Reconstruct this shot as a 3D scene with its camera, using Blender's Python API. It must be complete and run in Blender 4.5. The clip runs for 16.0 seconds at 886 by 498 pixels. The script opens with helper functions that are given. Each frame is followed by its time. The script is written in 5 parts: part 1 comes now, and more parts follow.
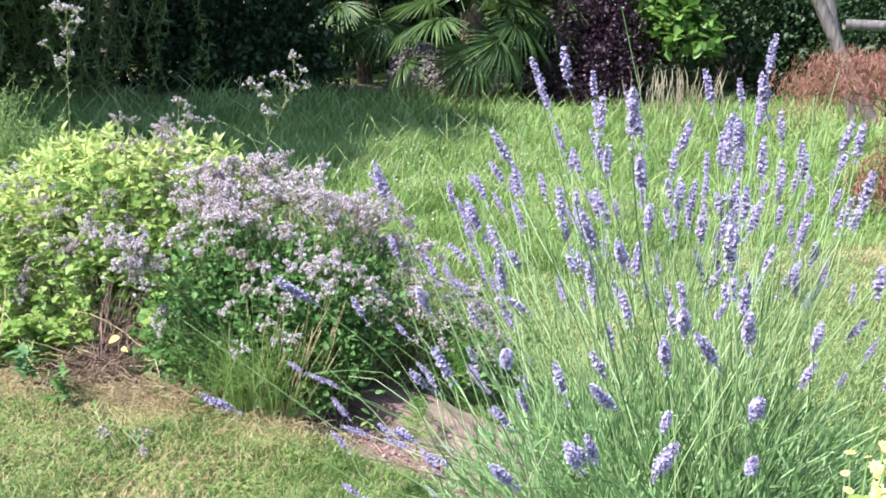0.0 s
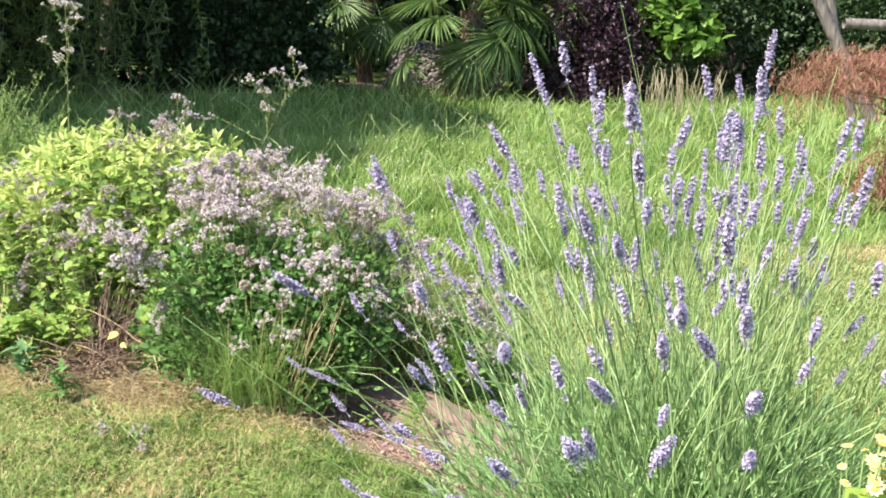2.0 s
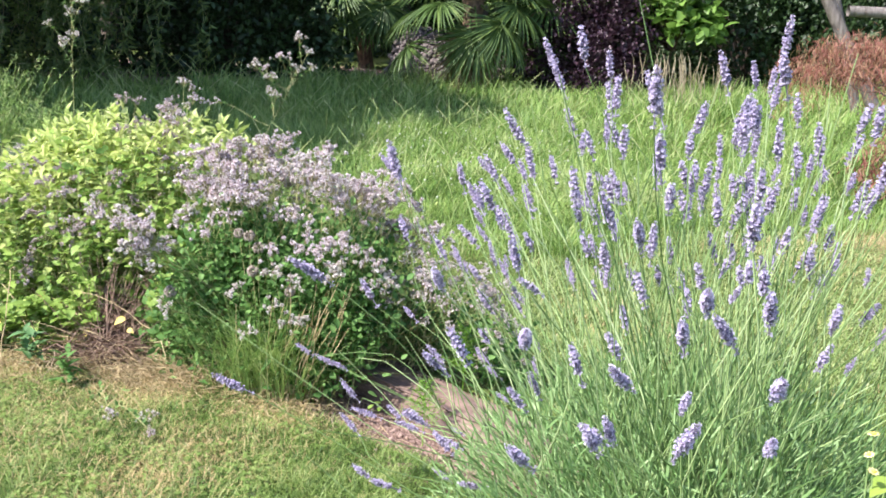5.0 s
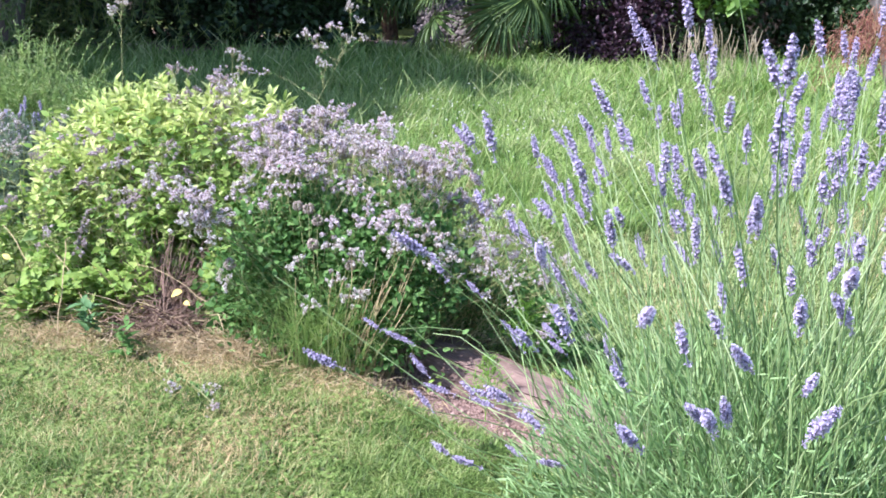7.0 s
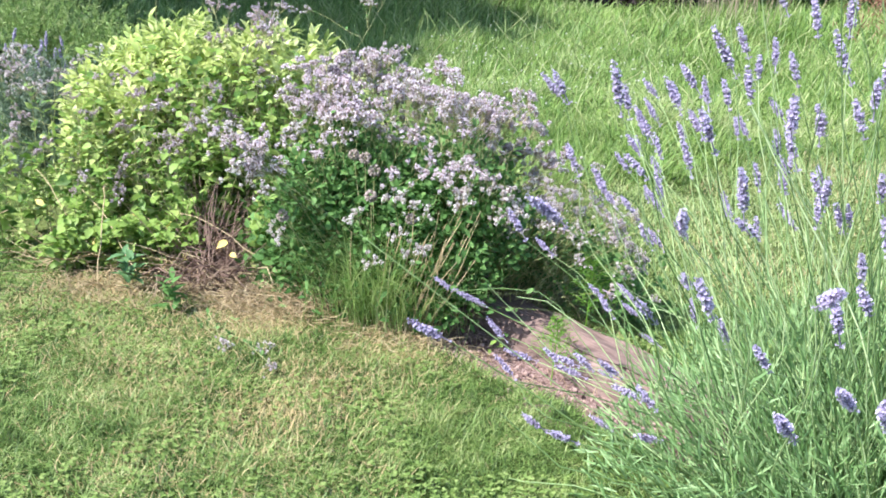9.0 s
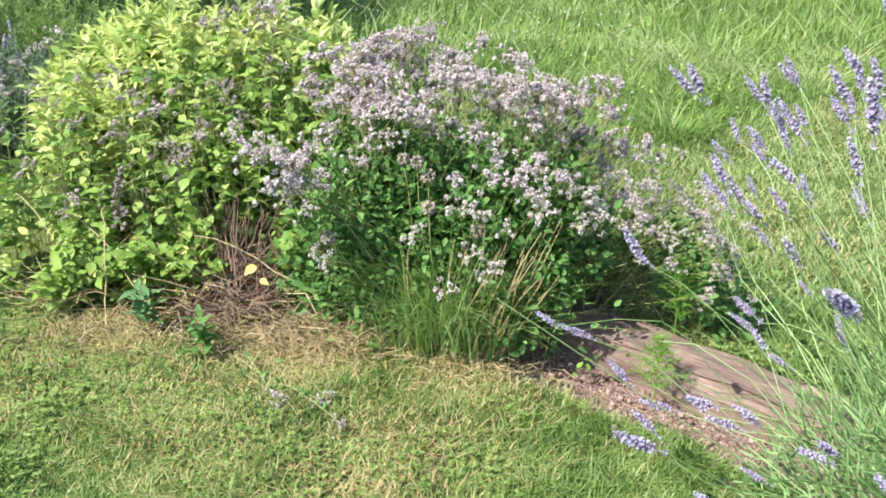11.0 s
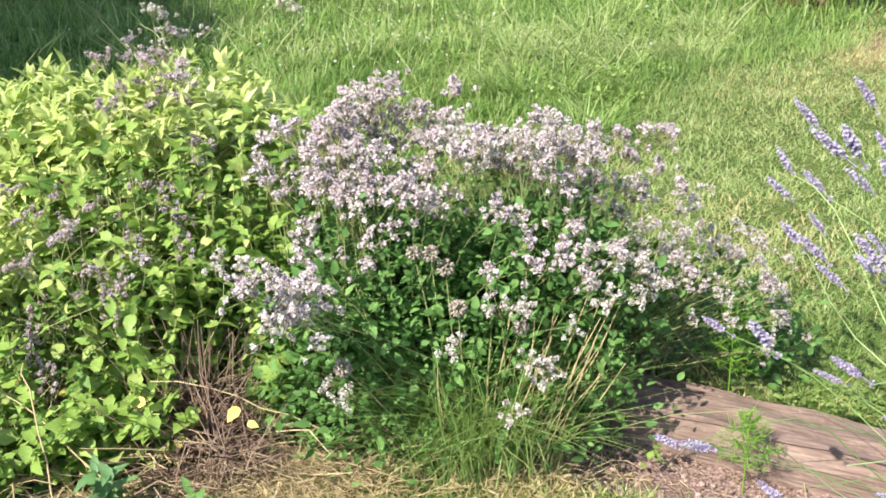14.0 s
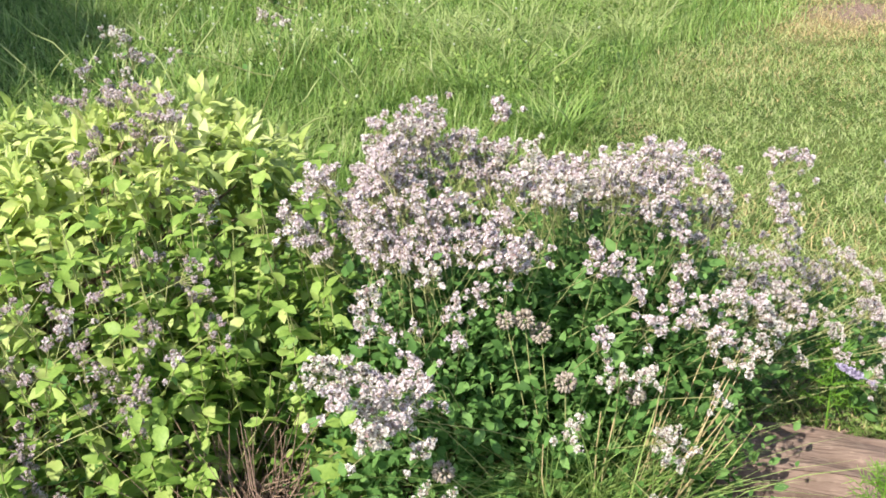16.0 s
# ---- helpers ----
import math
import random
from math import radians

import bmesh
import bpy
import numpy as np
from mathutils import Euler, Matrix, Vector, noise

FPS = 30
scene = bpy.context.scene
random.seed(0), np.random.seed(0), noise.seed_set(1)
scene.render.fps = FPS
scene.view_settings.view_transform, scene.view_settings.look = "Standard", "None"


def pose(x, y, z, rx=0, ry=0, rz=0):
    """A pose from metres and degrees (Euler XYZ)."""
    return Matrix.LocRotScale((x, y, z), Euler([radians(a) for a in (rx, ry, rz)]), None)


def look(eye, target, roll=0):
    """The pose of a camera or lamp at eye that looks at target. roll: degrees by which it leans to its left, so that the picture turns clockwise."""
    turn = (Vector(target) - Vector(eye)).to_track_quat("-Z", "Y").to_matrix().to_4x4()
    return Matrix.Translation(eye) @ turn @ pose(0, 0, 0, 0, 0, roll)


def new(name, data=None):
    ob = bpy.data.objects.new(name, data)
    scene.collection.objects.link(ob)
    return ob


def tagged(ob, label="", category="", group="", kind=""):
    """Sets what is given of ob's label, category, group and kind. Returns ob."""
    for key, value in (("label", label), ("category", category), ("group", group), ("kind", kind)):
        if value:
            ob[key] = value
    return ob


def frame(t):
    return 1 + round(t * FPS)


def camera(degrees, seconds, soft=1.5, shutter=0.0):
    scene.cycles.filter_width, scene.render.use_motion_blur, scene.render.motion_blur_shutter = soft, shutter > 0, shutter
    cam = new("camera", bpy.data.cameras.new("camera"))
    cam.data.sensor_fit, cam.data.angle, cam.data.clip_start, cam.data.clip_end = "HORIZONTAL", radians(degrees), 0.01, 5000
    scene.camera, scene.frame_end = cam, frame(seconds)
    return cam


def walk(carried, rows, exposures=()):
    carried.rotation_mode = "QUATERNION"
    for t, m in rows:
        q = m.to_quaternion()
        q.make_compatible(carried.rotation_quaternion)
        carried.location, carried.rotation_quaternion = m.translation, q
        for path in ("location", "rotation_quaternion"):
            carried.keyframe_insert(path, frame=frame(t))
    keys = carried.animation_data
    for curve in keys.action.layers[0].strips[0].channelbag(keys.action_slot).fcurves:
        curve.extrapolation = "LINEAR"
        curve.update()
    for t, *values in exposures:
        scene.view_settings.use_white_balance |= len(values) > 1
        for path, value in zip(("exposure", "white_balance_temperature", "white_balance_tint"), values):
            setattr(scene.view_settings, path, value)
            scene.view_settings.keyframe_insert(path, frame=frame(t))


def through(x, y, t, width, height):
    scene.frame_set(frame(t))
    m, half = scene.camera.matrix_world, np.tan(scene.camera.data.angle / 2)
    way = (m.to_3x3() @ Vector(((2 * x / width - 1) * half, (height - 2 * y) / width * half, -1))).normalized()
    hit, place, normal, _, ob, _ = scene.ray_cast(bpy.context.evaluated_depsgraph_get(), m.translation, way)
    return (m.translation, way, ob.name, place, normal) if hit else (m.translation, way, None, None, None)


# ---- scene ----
cam = camera(49.4, 16.0, soft=1.75)
PATH = [
    (0, (0.55, -0.374, 1.237), (0.3, 1.559, 0.787), 2.7),
    (0.5, (0.553, -0.381, 1.235), (0.307, 1.554, 0.793), 2.8),
    (1, (0.557, -0.378, 1.232), (0.313, 1.558, 0.791), 2.9),
    (1.5, (0.555, -0.378, 1.232), (0.308, 1.556, 0.787), 2.8),
    (2, (0.553, -0.376, 1.23), (0.304, 1.556, 0.778), 2.8),
    (2.5, (0.554, -0.37, 1.226), (0.316, 1.561, 0.763), 3.0),
    (3, (0.555, -0.36, 1.225), (0.326, 1.571, 0.754), 2.9),
    (3.5, (0.554, -0.367, 1.223), (0.324, 1.562, 0.749), 3.0),
    (5.8, (0.486, -0.37, 1.223), (0.22, 1.552, 0.737), 3.3),
    (6, (0.475, -0.376, 1.223), (0.202, 1.543, 0.731), 3.4),
    (6.5, (0.425, -0.372, 1.215), (0.146, 1.542, 0.705), 3.5),
    (7, (0.371, -0.35, 1.208), (0.101, 1.559, 0.674), 3.2),
    (7.5, (0.318, -0.329, 1.203), (0.055, 1.577, 0.659), 2.9),
    (8, (0.27, -0.313, 1.2), (0.025, 1.591, 0.638), 2.7),
    (8.5, (0.197, -0.279, 1.191), (-0.012, 1.617, 0.592), 3.3),
    (9, (0.146, -0.224, 1.184), (-0.101, 1.652, 0.538), 4.3),
    (9.2, (0.138, -0.189, 1.184), (-0.151, 1.677, 0.525), 4.5),
    (11.3, (-0.295, 0.201, 1.228), (-0.362, 2.046, 0.46), 1.7),
    (11.5, (-0.312, 0.211, 1.223), (-0.351, 2.056, 0.45), 1.8),
    (12, (-0.364, 0.226, 1.232), (-0.374, 2.057, 0.428), 1.8),
    (12.5, (-0.388, 0.32, 1.244), (-0.447, 2.147, 0.432), 0.8),
    (13, (-0.426, 0.461, 1.271), (-0.515, 2.289, 0.465), 0.3),
    (13.5, (-0.525, 0.584, 1.287), (-0.496, 2.414, 0.481), -0.9),
    (14, (-0.7, 0.699, 1.315), (-0.437, 2.509, 0.504), -2.9),
    (14.5, (-0.816, 0.806, 1.316), (-0.476, 2.59, 0.478), -2.7),
    (15, (-0.843, 0.917, 1.327), (-0.551, 2.715, 0.501), -2.2),
    (15.5, (-0.886, 1.031, 1.333), (-0.522, 2.811, 0.496), -2.8),
    (16, (-0.999, 1.15, 1.345), (-0.492, 2.878, 0.475), -4.1),
]
EXPOSURES = [(0, 1.37, 5850, 20), (0.5, 1.47, 6220, 16), (3.5, 1.33, 6770, 14), (6, 1.36, 5840, 24), (7, 1.36, 5670, 26), (8, 1.38, 5660, 27), (9, 1.36, 5890, 19), (11.5, 1.15, 6450, 10), (14, 1.18, 6600, 12), (15, 1.04, 6680, 12), (16, 0.99, 6750, 11)]
walk(cam, [(t, look(eye, aim, roll)) for t, eye, aim, roll in PATH], EXPOSURES)

# ---- light ----
SUN_EL, SUN_AZ = radians(49), Vector((-0.82, -0.57))     # sun stands to the left, a little behind the camera
world = bpy.data.worlds.new("sky")
scene.world = world
world.use_nodes = True
wt = world.node_tree
sky = wt.nodes.new("ShaderNodeTexSky")
sky.sky_type, sky.sun_disc = "NISHITA", False
sky.sun_elevation, sky.sun_rotation = SUN_EL, math.atan2(SUN_AZ.x, SUN_AZ.y)
wt.links.new(sky.outputs[0], wt.nodes["Background"].inputs[0])
wt.nodes["Background"].inputs[1].default_value = 0.13
sun = new("sun", bpy.data.lights.new("sun", "SUN"))
sun.data.energy, sun.data.angle, sun.data.color = 4.6, radians(0.55), (1.0, 0.95, 0.86)
sun_dir = Vector((SUN_AZ.x * math.cos(SUN_EL), SUN_AZ.y * math.cos(SUN_EL), math.sin(SUN_EL)))
sun.matrix_world = look(sun_dir * 30, (0, 0, 0))

# ---- helpers for meshes ----
R = np.random.default_rng(11)


def unit(v):
    return v / np.maximum(np.linalg.norm(v, axis=-1, keepdims=True), 1e-9)


def sphere_dirs(n, zmin=-1.0):
    z = R.uniform(zmin, 1, n)
    a = R.uniform(0, 2 * np.pi, n)
    r = np.sqrt(1 - z * z)
    return np.stack([r * np.cos(a), r * np.sin(a), z], 1)


def turn_frames(d, hint):
    """Matrices whose y is d and whose z leans to hint."""
    y = unit(d)
    x = unit(np.cross(y, hint) + 1e-6)
    z = np.cross(x, y)
    return np.stack([x, y, z], 2)


def scatter(template, m, at):
    """Copies of a template (verts, tris) joined: m is n matrices, at n places."""
    v, f = template
    n, k = len(at), len(v)
    verts = np.einsum("nij,kj->nki", m, v) + at[:, None, :]
    faces = (np.arange(n)[:, None, None] * k + f[None]).reshape(-1, f.shape[1])
    return verts.reshape(-1, 3), faces


def merge(*pieces):
    vs, fs, o = [], [], 0
    for v, f in pieces:
        if f.shape[1] == 4:
            f = np.concatenate([f[:, (0, 1, 2)], f[:, (0, 2, 3)]])
        vs.append(v)
        fs.append(f + o)
        o += len(v)
    return np.concatenate(vs), np.concatenate(fs)


def mesh_data(name, geo, *mats, smooth=True, slots=None):
    v, f = geo
    me = bpy.data.meshes.new(name)
    k = f.shape[1]
    me.vertices.add(len(v))
    me.vertices.foreach_set("co", np.asarray(v, np.float32).ravel())
    me.loops.add(len(f) * k)
    me.loops.foreach_set("vertex_index", np.asarray(f, np.int32).ravel())
    me.polygons.add(len(f))
    me.polygons.foreach_set("loop_start", np.arange(0, len(f) * k, k, dtype=np.int32))
    if slots is not None:
        me.polygons.foreach_set("material_index", np.asarray(slots, np.int32))
    me.polygons.foreach_set("use_smooth", np.full(len(f), smooth))
    me.update(calc_edges=True)
    for m in mats:
        me.materials.append(m)
    return me


def part(name, geo, mat, parent=None, label="", smooth=True):
    ob = new(name, geo if isinstance(geo, bpy.types.Mesh) else mesh_data(name, geo, mat, smooth=smooth))
    ob.parent = parent
    if label:
        ob["label"] = label
    return ob


def thing(name, at, label, category, group="", kind=""):
    ob = new(name)
    ob.location = at
    ob.empty_display_size = 0.1
    tagged(ob, label, category, group, kind)
    return ob


def tubes(paths, radii, sides=4):
    """Round stems joined: paths n x k x 3, radii n x k."""
    n, k, _ = paths.shape
    t = np.gradient(paths, axis=1)
    t = unit(t)
    ref = np.where(np.abs(t[..., 2:3]) > 0.8, np.array([1.0, 0, 0]), np.array([0, 0, 1.0]))
    a = unit(np.cross(t, ref))
    b = np.cross(t, a)
    ang = np.arange(sides) * 2 * np.pi / sides
    ring = paths[:, :, None, :] + radii[:, :, None, None] * (np.cos(ang)[:, None] * a[:, :, None, :] + np.sin(ang)[:, None] * b[:, :, None, :])
    idx = np.arange(n * k * sides).reshape(n, k, sides)
    nxt = np.roll(idx, -1, axis=2)
    f = np.stack([idx[:, :-1], nxt[:, :-1], nxt[:, 1:], idx[:, 1:]], -1).reshape(-1, 4)
    return ring.reshape(-1, 3), f


def bows(a, b, k=5, sag=0.0, wob=0.0):
    """Paths from a to b (n x 3), bent: first upright, then outwards by sag, with a little wobble."""
    s = np.linspace(0, 1, k)[None, :, None]
    p = a[:, None] * (1 - s) + b[:, None] * s
    out = (b - a) * np.array([1, 1, 0.0])
    p = p - out[:, None] * (s * (1 - s)) * np.reshape(sag, (-1, 1, 1))
    if wob:
        g = R.normal(0, wob, (len(a), 3, 1, 3)) * np.array([1.3, 0.9, 0.5]).reshape(1, 3, 1, 1)
        for j in range(3):
            p = p + g[:, j] * np.sin((j + 1) * math.pi * s)
    return p


def blades(base, h, w, az, lean, curl, seg=2):
    """Grass blades joined, each a bent strip that ends in a point."""
    n = len(base)
    s = np.linspace(0, 1, seg + 1)[None, :]
    off = h[:, None] * (lean[:, None] * s + curl[:, None] * s * s)
    up = h[:, None] * s * (1 - 0.45 * np.minimum(curl, 1.5)[:, None] * s)
    d = np.stack([np.cos(az), np.sin(az)], 1)
    side = np.stack([-d[:, 1], d[:, 0]], 1)
    c = np.zeros((n, seg + 1, 3))
    c[..., :2] = base[:, None, :2] + off[..., None] * d[:, None]
    c[..., 2] = base[:, None, 2] + up
    ww = (w[:, None] * (1 - s ** 1.6) / 2)[..., None]
    sd = np.concatenate([side, np.zeros((n, 1))], 1)[:, None]
    lo, hi = c - ww * sd, c + ww * sd
    v = np.zeros((n, 2 * seg + 1, 3))
    v[:, 0:2 * seg:2] = lo[:, :seg]
    v[:, 1:2 * seg:2] = hi[:, :seg]
    v[:, -1] = c[:, -1]
    f = []
    for i in range(seg - 1):
        f += [(2 * i, 2 * i + 1, 2 * i + 3), (2 * i, 2 * i + 3, 2 * i + 2)]
    f.append((2 * seg - 2, 2 * seg - 1, 2 * seg))
    f = np.array(f)
    return v.reshape(-1, 3), (np.arange(n)[:, None, None] * (2 * seg + 1) + f[None]).reshape(-1, 3)


def leaf_shape(length=1.0, width=0.4, fold=0.12, droop=0.15, teeth=0.0, rows=4):
    """A pointed leaf along +y, folded on its rib, drooping to the tip."""
    v, f = [], []
    for i in range(rows + 1):
        s = i / rows
        w = width / 2 * math.sin(math.pi * min(1, 0.06 + s * 0.94) ** 0.8)
        w *= 1 + (teeth if i % 2 else -teeth)
        z = -droop * s * s * length
        v += [(-w * length, s * length, z + fold * w * length * 2), (0, s * length, z), (w * length, s * length, z + fold * w * length * 2)]
    for i in range(rows):
        a = 3 * i
        f += [(a, a + 1, a + 4), (a, a + 4, a + 3), (a + 1, a + 2, a + 5), (a + 1, a + 5, a + 4)]
    return np.array(v), np.array(f)


def far_leaf(width=0.55, fold=0.2, droop=0.2):
    """A leaf for distant foliage: two halves folded on the rib."""
    return np.array([(0, 0, 0), (-width / 2, 0.45, fold * width), (0, 1, -droop), (width / 2, 0.45, fold * width)]), np.array([(0, 2, 1), (0, 3, 2)])


def bud_shape(r=1.0, h=1.6, sides=5, rows=3):
    """A small closed bud along +y."""
    v = [(0, 0, 0)]
    for i in range(1, rows):
        s = i / rows
        q = r * math.sin(math.pi * s) ** 0.7
        for j in range(sides):
            a = 2 * math.pi * j / sides
            v.append((q * math.cos(a), s * h, q * math.sin(a)))
    v.append((0, h, 0))
    f = []
    for j in range(sides):
        f.append((0, 1 + (j + 1) % sides, 1 + j))
        for i in range(rows - 2):
            a, b = 1 + i * sides + j, 1 + i * sides + (j + 1) % sides
            f += [(a, b, b + sides), (a, b + sides, a + sides)]
        o = 1 + (rows - 2) * sides
        f.append((o + j, o + (j + 1) % sides, len(v) - 1))
    return np.array(v, float), np.array(f)


def petals_shape(n=4, r=1.0, cup=0.5, width=0.8):
    """A little open flower facing +y: n petals, two triangles each."""
    v, f = [], []
    for i in range(n):
        a = 2 * math.pi * i / n
        c, s = math.cos(a), math.sin(a)
        for (d, q, up) in ((0.08, 0, 0), (0.6, -width / 2, cup * 0.6), (1.0, 0, cup), (0.6, width / 2, cup * 0.6)):
            v.append(((d * c - q * s) * r, up * r, (d * s + q * c) * r))
        f += [(4 * i, 4 * i + 1, 4 * i + 2), (4 * i, 4 * i + 2, 4 * i + 3)]
    return np.array(v, float), np.array(f)


def smooth(a, b, x):
    t = np.clip((x - a) / (b - a), 0, 1)
    return t * t * (3 - 2 * t)


def wave(x, y, s, k=0.0):
    return np.sin(x * s + 1.3 * np.sin(y * s * 0.7 + k) + k) * np.cos(y * s * 0.9 + 1.1 * np.sin(x * s * 0.6 - k))


# ---- materials ----
def mat(name):
    m = bpy.data.materials.new(name)
    m.use_nodes = True
    return m, m.node_tree, m.node_tree.nodes["Principled BSDF"]


def ramp(nt, fac, stops):
    r = nt.nodes.new("ShaderNodeValToRGB")
    while len(r.color_ramp.elements) < len(stops):
        r.color_ramp.elements.new(0.5)
    for e, (p, c) in zip(r.color_ramp.elements, stops):
        e.position, e.color = p, (*c, 1)
    nt.links.new(fac, r.inputs[0])
    return r.outputs[0]


def tex_noise(nt, scale, detail=4.0, coord=None):
    n = nt.nodes.new("ShaderNodeTexNoise")
    n.inputs["Scale"].default_value, n.inputs["Detail"].default_value = scale, detail
    if coord is None:
        coord = nt.nodes.new("ShaderNodeTexCoord").outputs["Object"]
    nt.links.new(coord, n.inputs["Vector"])
    return n.outputs["Fac"]


def mathn(nt, op, a, b=None):
    n = nt.nodes.new("ShaderNodeMath")
    n.operation = op
    for i, s in ((0, a), (1, b)):
        if s is None:
            continue
        if isinstance(s, (int, float)):
            n.inputs[i].default_value = s
        else:
            nt.links.new(s, n.inputs[i])
    return n.outputs[0]


def mixc(nt, fac, a, b):
    n = nt.nodes.new("ShaderNodeMix")
    n.data_type = "RGBA"
    for i, s in ((0, fac), (6, a), (7, b)):
        if isinstance(s, (int, float)):
            n.inputs[i].default_value = s
        elif isinstance(s, tuple):
            n.inputs[i].default_value = (*s, 1)
        else:
            nt.links.new(s, n.inputs[i])
    return n.outputs[2]


def bump(nt, bsdf, height, strength=0.4, dist=0.01):
    b = nt.nodes.new("ShaderNodeBump")
    b.inputs["Strength"].default_value, b.inputs["Distance"].default_value = strength, dist
    nt.links.new(height, b.inputs["Height"])
    nt.links.new(b.outputs[0], bsdf.inputs["Normal"])


def plant_mat(name, stops, through=0.35, rough=0.55, by="island", patch=3.0, fine=90.0, gloss=0.4, blotch=0.35):
    """Leaf or petal: colour varies from piece to piece and in patches; light comes through."""
    m, nt, p = mat(name)
    if by == "island":
        rnd = nt.nodes.new("ShaderNodeNewGeometry").outputs["Random Per Island"]
    else:
        rnd = nt.nodes.new("ShaderNodeObjectInfo").outputs["Random"]
    big = tex_noise(nt, patch, 3)
    small = tex_noise(nt, fine, 2)
    f = mathn(nt, "ADD", mathn(nt, "MULTIPLY", rnd, 0.55), mathn(nt, "MULTIPLY", big, blotch))
    f = mathn(nt, "ADD", f, mathn(nt, "MULTIPLY", small, 0.25))
    col = ramp(nt, mathn(nt, "SUBTRACT", f, 0.08 + 0.5 * (blotch - 0.35)), stops)
    nt.links.new(col, p.inputs["Base Color"])
    p.inputs["Roughness"].default_value = rough
    p.inputs["Specular IOR Level"].default_value = gloss
    if through:
        tr = nt.nodes.new("ShaderNodeBsdfTranslucent")
        nt.links.new(col, tr.inputs[0])
        mx = nt.nodes.new("ShaderNodeMixShader")
        mx.inputs[0].default_value = through
        nt.links.new(p.outputs[0], mx.inputs[1])
        nt.links.new(tr.outputs[0], mx.inputs[2])
        nt.links.new(mx.outputs[0], nt.nodes["Material Output"].inputs[0])
    return m


def even(*cols):
    n = len(cols)
    return [(0.15 + 0.7 * i / max(1, n - 1), c) for i, c in enumerate(cols)]


M_mown = plant_mat("mown_grass", even((0.045, 0.085, 0.017), (0.122, 0.215, 0.044), (0.238, 0.36, 0.09), (0.45, 0.50, 0.205)), 0.4, 0.5, patch=7.0, blotch=1.15)
M_dry = plant_mat("dry_grass", even((0.30, 0.22, 0.10), (0.48, 0.38, 0.18), (0.62, 0.52, 0.28)), 0.2, 0.7)
M_long = plant_mat("long_grass", even((0.08, 0.165, 0.038), (0.172, 0.305, 0.066), (0.29, 0.425, 0.112), (0.47, 0.52, 0.24)), 0.45, 0.45, patch=1.4, blotch=0.6)
M_tan = plant_mat("seeding_grass", even((0.28, 0.23, 0.14), (0.44, 0.38, 0.25), (0.56, 0.50, 0.36)), 0.3, 0.7)
M_pale = plant_mat("pale_grass", even((0.24, 0.34, 0.10), (0.38, 0.48, 0.18), (0.55, 0.58, 0.30)), 0.4, 0.5)
M_clover = plant_mat("clover_white", even((0.45, 0.50, 0.34), (0.62, 0.65, 0.54)), 0.3, 0.7)
M_cloverleaf = plant_mat("clover_leaf", even((0.10, 0.17, 0.035), (0.20, 0.31, 0.07), (0.36, 0.46, 0.15)), 0.4, 0.6, patch=5)
M_sage = plant_mat("golden_sage_leaf", even((0.20, 0.30, 0.08), (0.42, 0.53, 0.15), (0.58, 0.66, 0.24), (0.70, 0.73, 0.40)), 0.45, 0.6, patch=4)
M_sage_green = plant_mat("sage_lower_leaf", even((0.15, 0.24, 0.05), (0.33, 0.43, 0.10), (0.50, 0.57, 0.16)), 0.4, 0.6, patch=4)
M_balm = plant_mat("balm_leaf", even((0.055, 0.125, 0.025), (0.155, 0.275, 0.052), (0.30, 0.435, 0.10), (0.50, 0.56, 0.21)), 0.4, 0.5, patch=6, gloss=0.3)
M_oreg = plant_mat("oregano_leaf", even((0.045, 0.11, 0.028), (0.105, 0.23, 0.058), (0.21, 0.365, 0.11)), 0.35, 0.6, patch=5, gloss=0.2)
M_oreg_fl = plant_mat("oregano_flower", even((0.41, 0.325, 0.365), (0.60, 0.51, 0.545), (0.74, 0.67, 0.685), (0.84, 0.79, 0.795)), 0.3, 0.7)
M_oreg_pale = plant_mat("oregano_pale_flower", even((0.50, 0.45, 0.41), (0.66, 0.62, 0.58), (0.80, 0.77, 0.74)), 0.3, 0.7)
M_faded = plant_mat("faded_flower", even((0.30, 0.24, 0.25), (0.46, 0.38, 0.40), (0.60, 0.52, 0.54)), 0.25, 0.75)
M_bract = plant_mat("oregano_bract", even((0.24, 0.15, 0.17), (0.34, 0.26, 0.23), (0.28, 0.30, 0.18)), 0.2, 0.7)
M_stem = plant_mat("green_stem", even((0.22, 0.28, 0.09), (0.34, 0.36, 0.15), (0.36, 0.28, 0.16)), 0.1, 0.6)
M_brownstem = plant_mat("brown_stem", even((0.07, 0.042, 0.034), (0.18, 0.115, 0.085), (0.40, 0.30, 0.20)), 0.0, 0.8)
M_lavstem = plant_mat("lavender_stem", even((0.08, 0.16, 0.045), (0.20, 0.32, 0.10), (0.38, 0.52, 0.21), (0.55, 0.65, 0.36)), 0.25, 0.55, by="object")
M_lavshoot = plant_mat("lavender_shoot", even((0.06, 0.13, 0.04), (0.16, 0.28, 0.09), (0.30, 0.43, 0.17), (0.46, 0.58, 0.30)), 0.25, 0.55)
M_lavleaf = plant_mat("lavender_leaf", even((0.09, 0.19, 0.05), (0.20, 0.34, 0.12), (0.34, 0.48, 0.22)), 0.3, 0.55)
M_lavcal = plant_mat("lavender_calyx", even((0.19, 0.155, 0.26), (0.31, 0.265, 0.39), (0.45, 0.40, 0.51)), 0.2, 0.75)
M_lavpet = plant_mat("lavender_petal", even((0.36, 0.31, 0.49), (0.50, 0.445, 0.62), (0.66, 0.61, 0.74)), 0.35, 0.75)
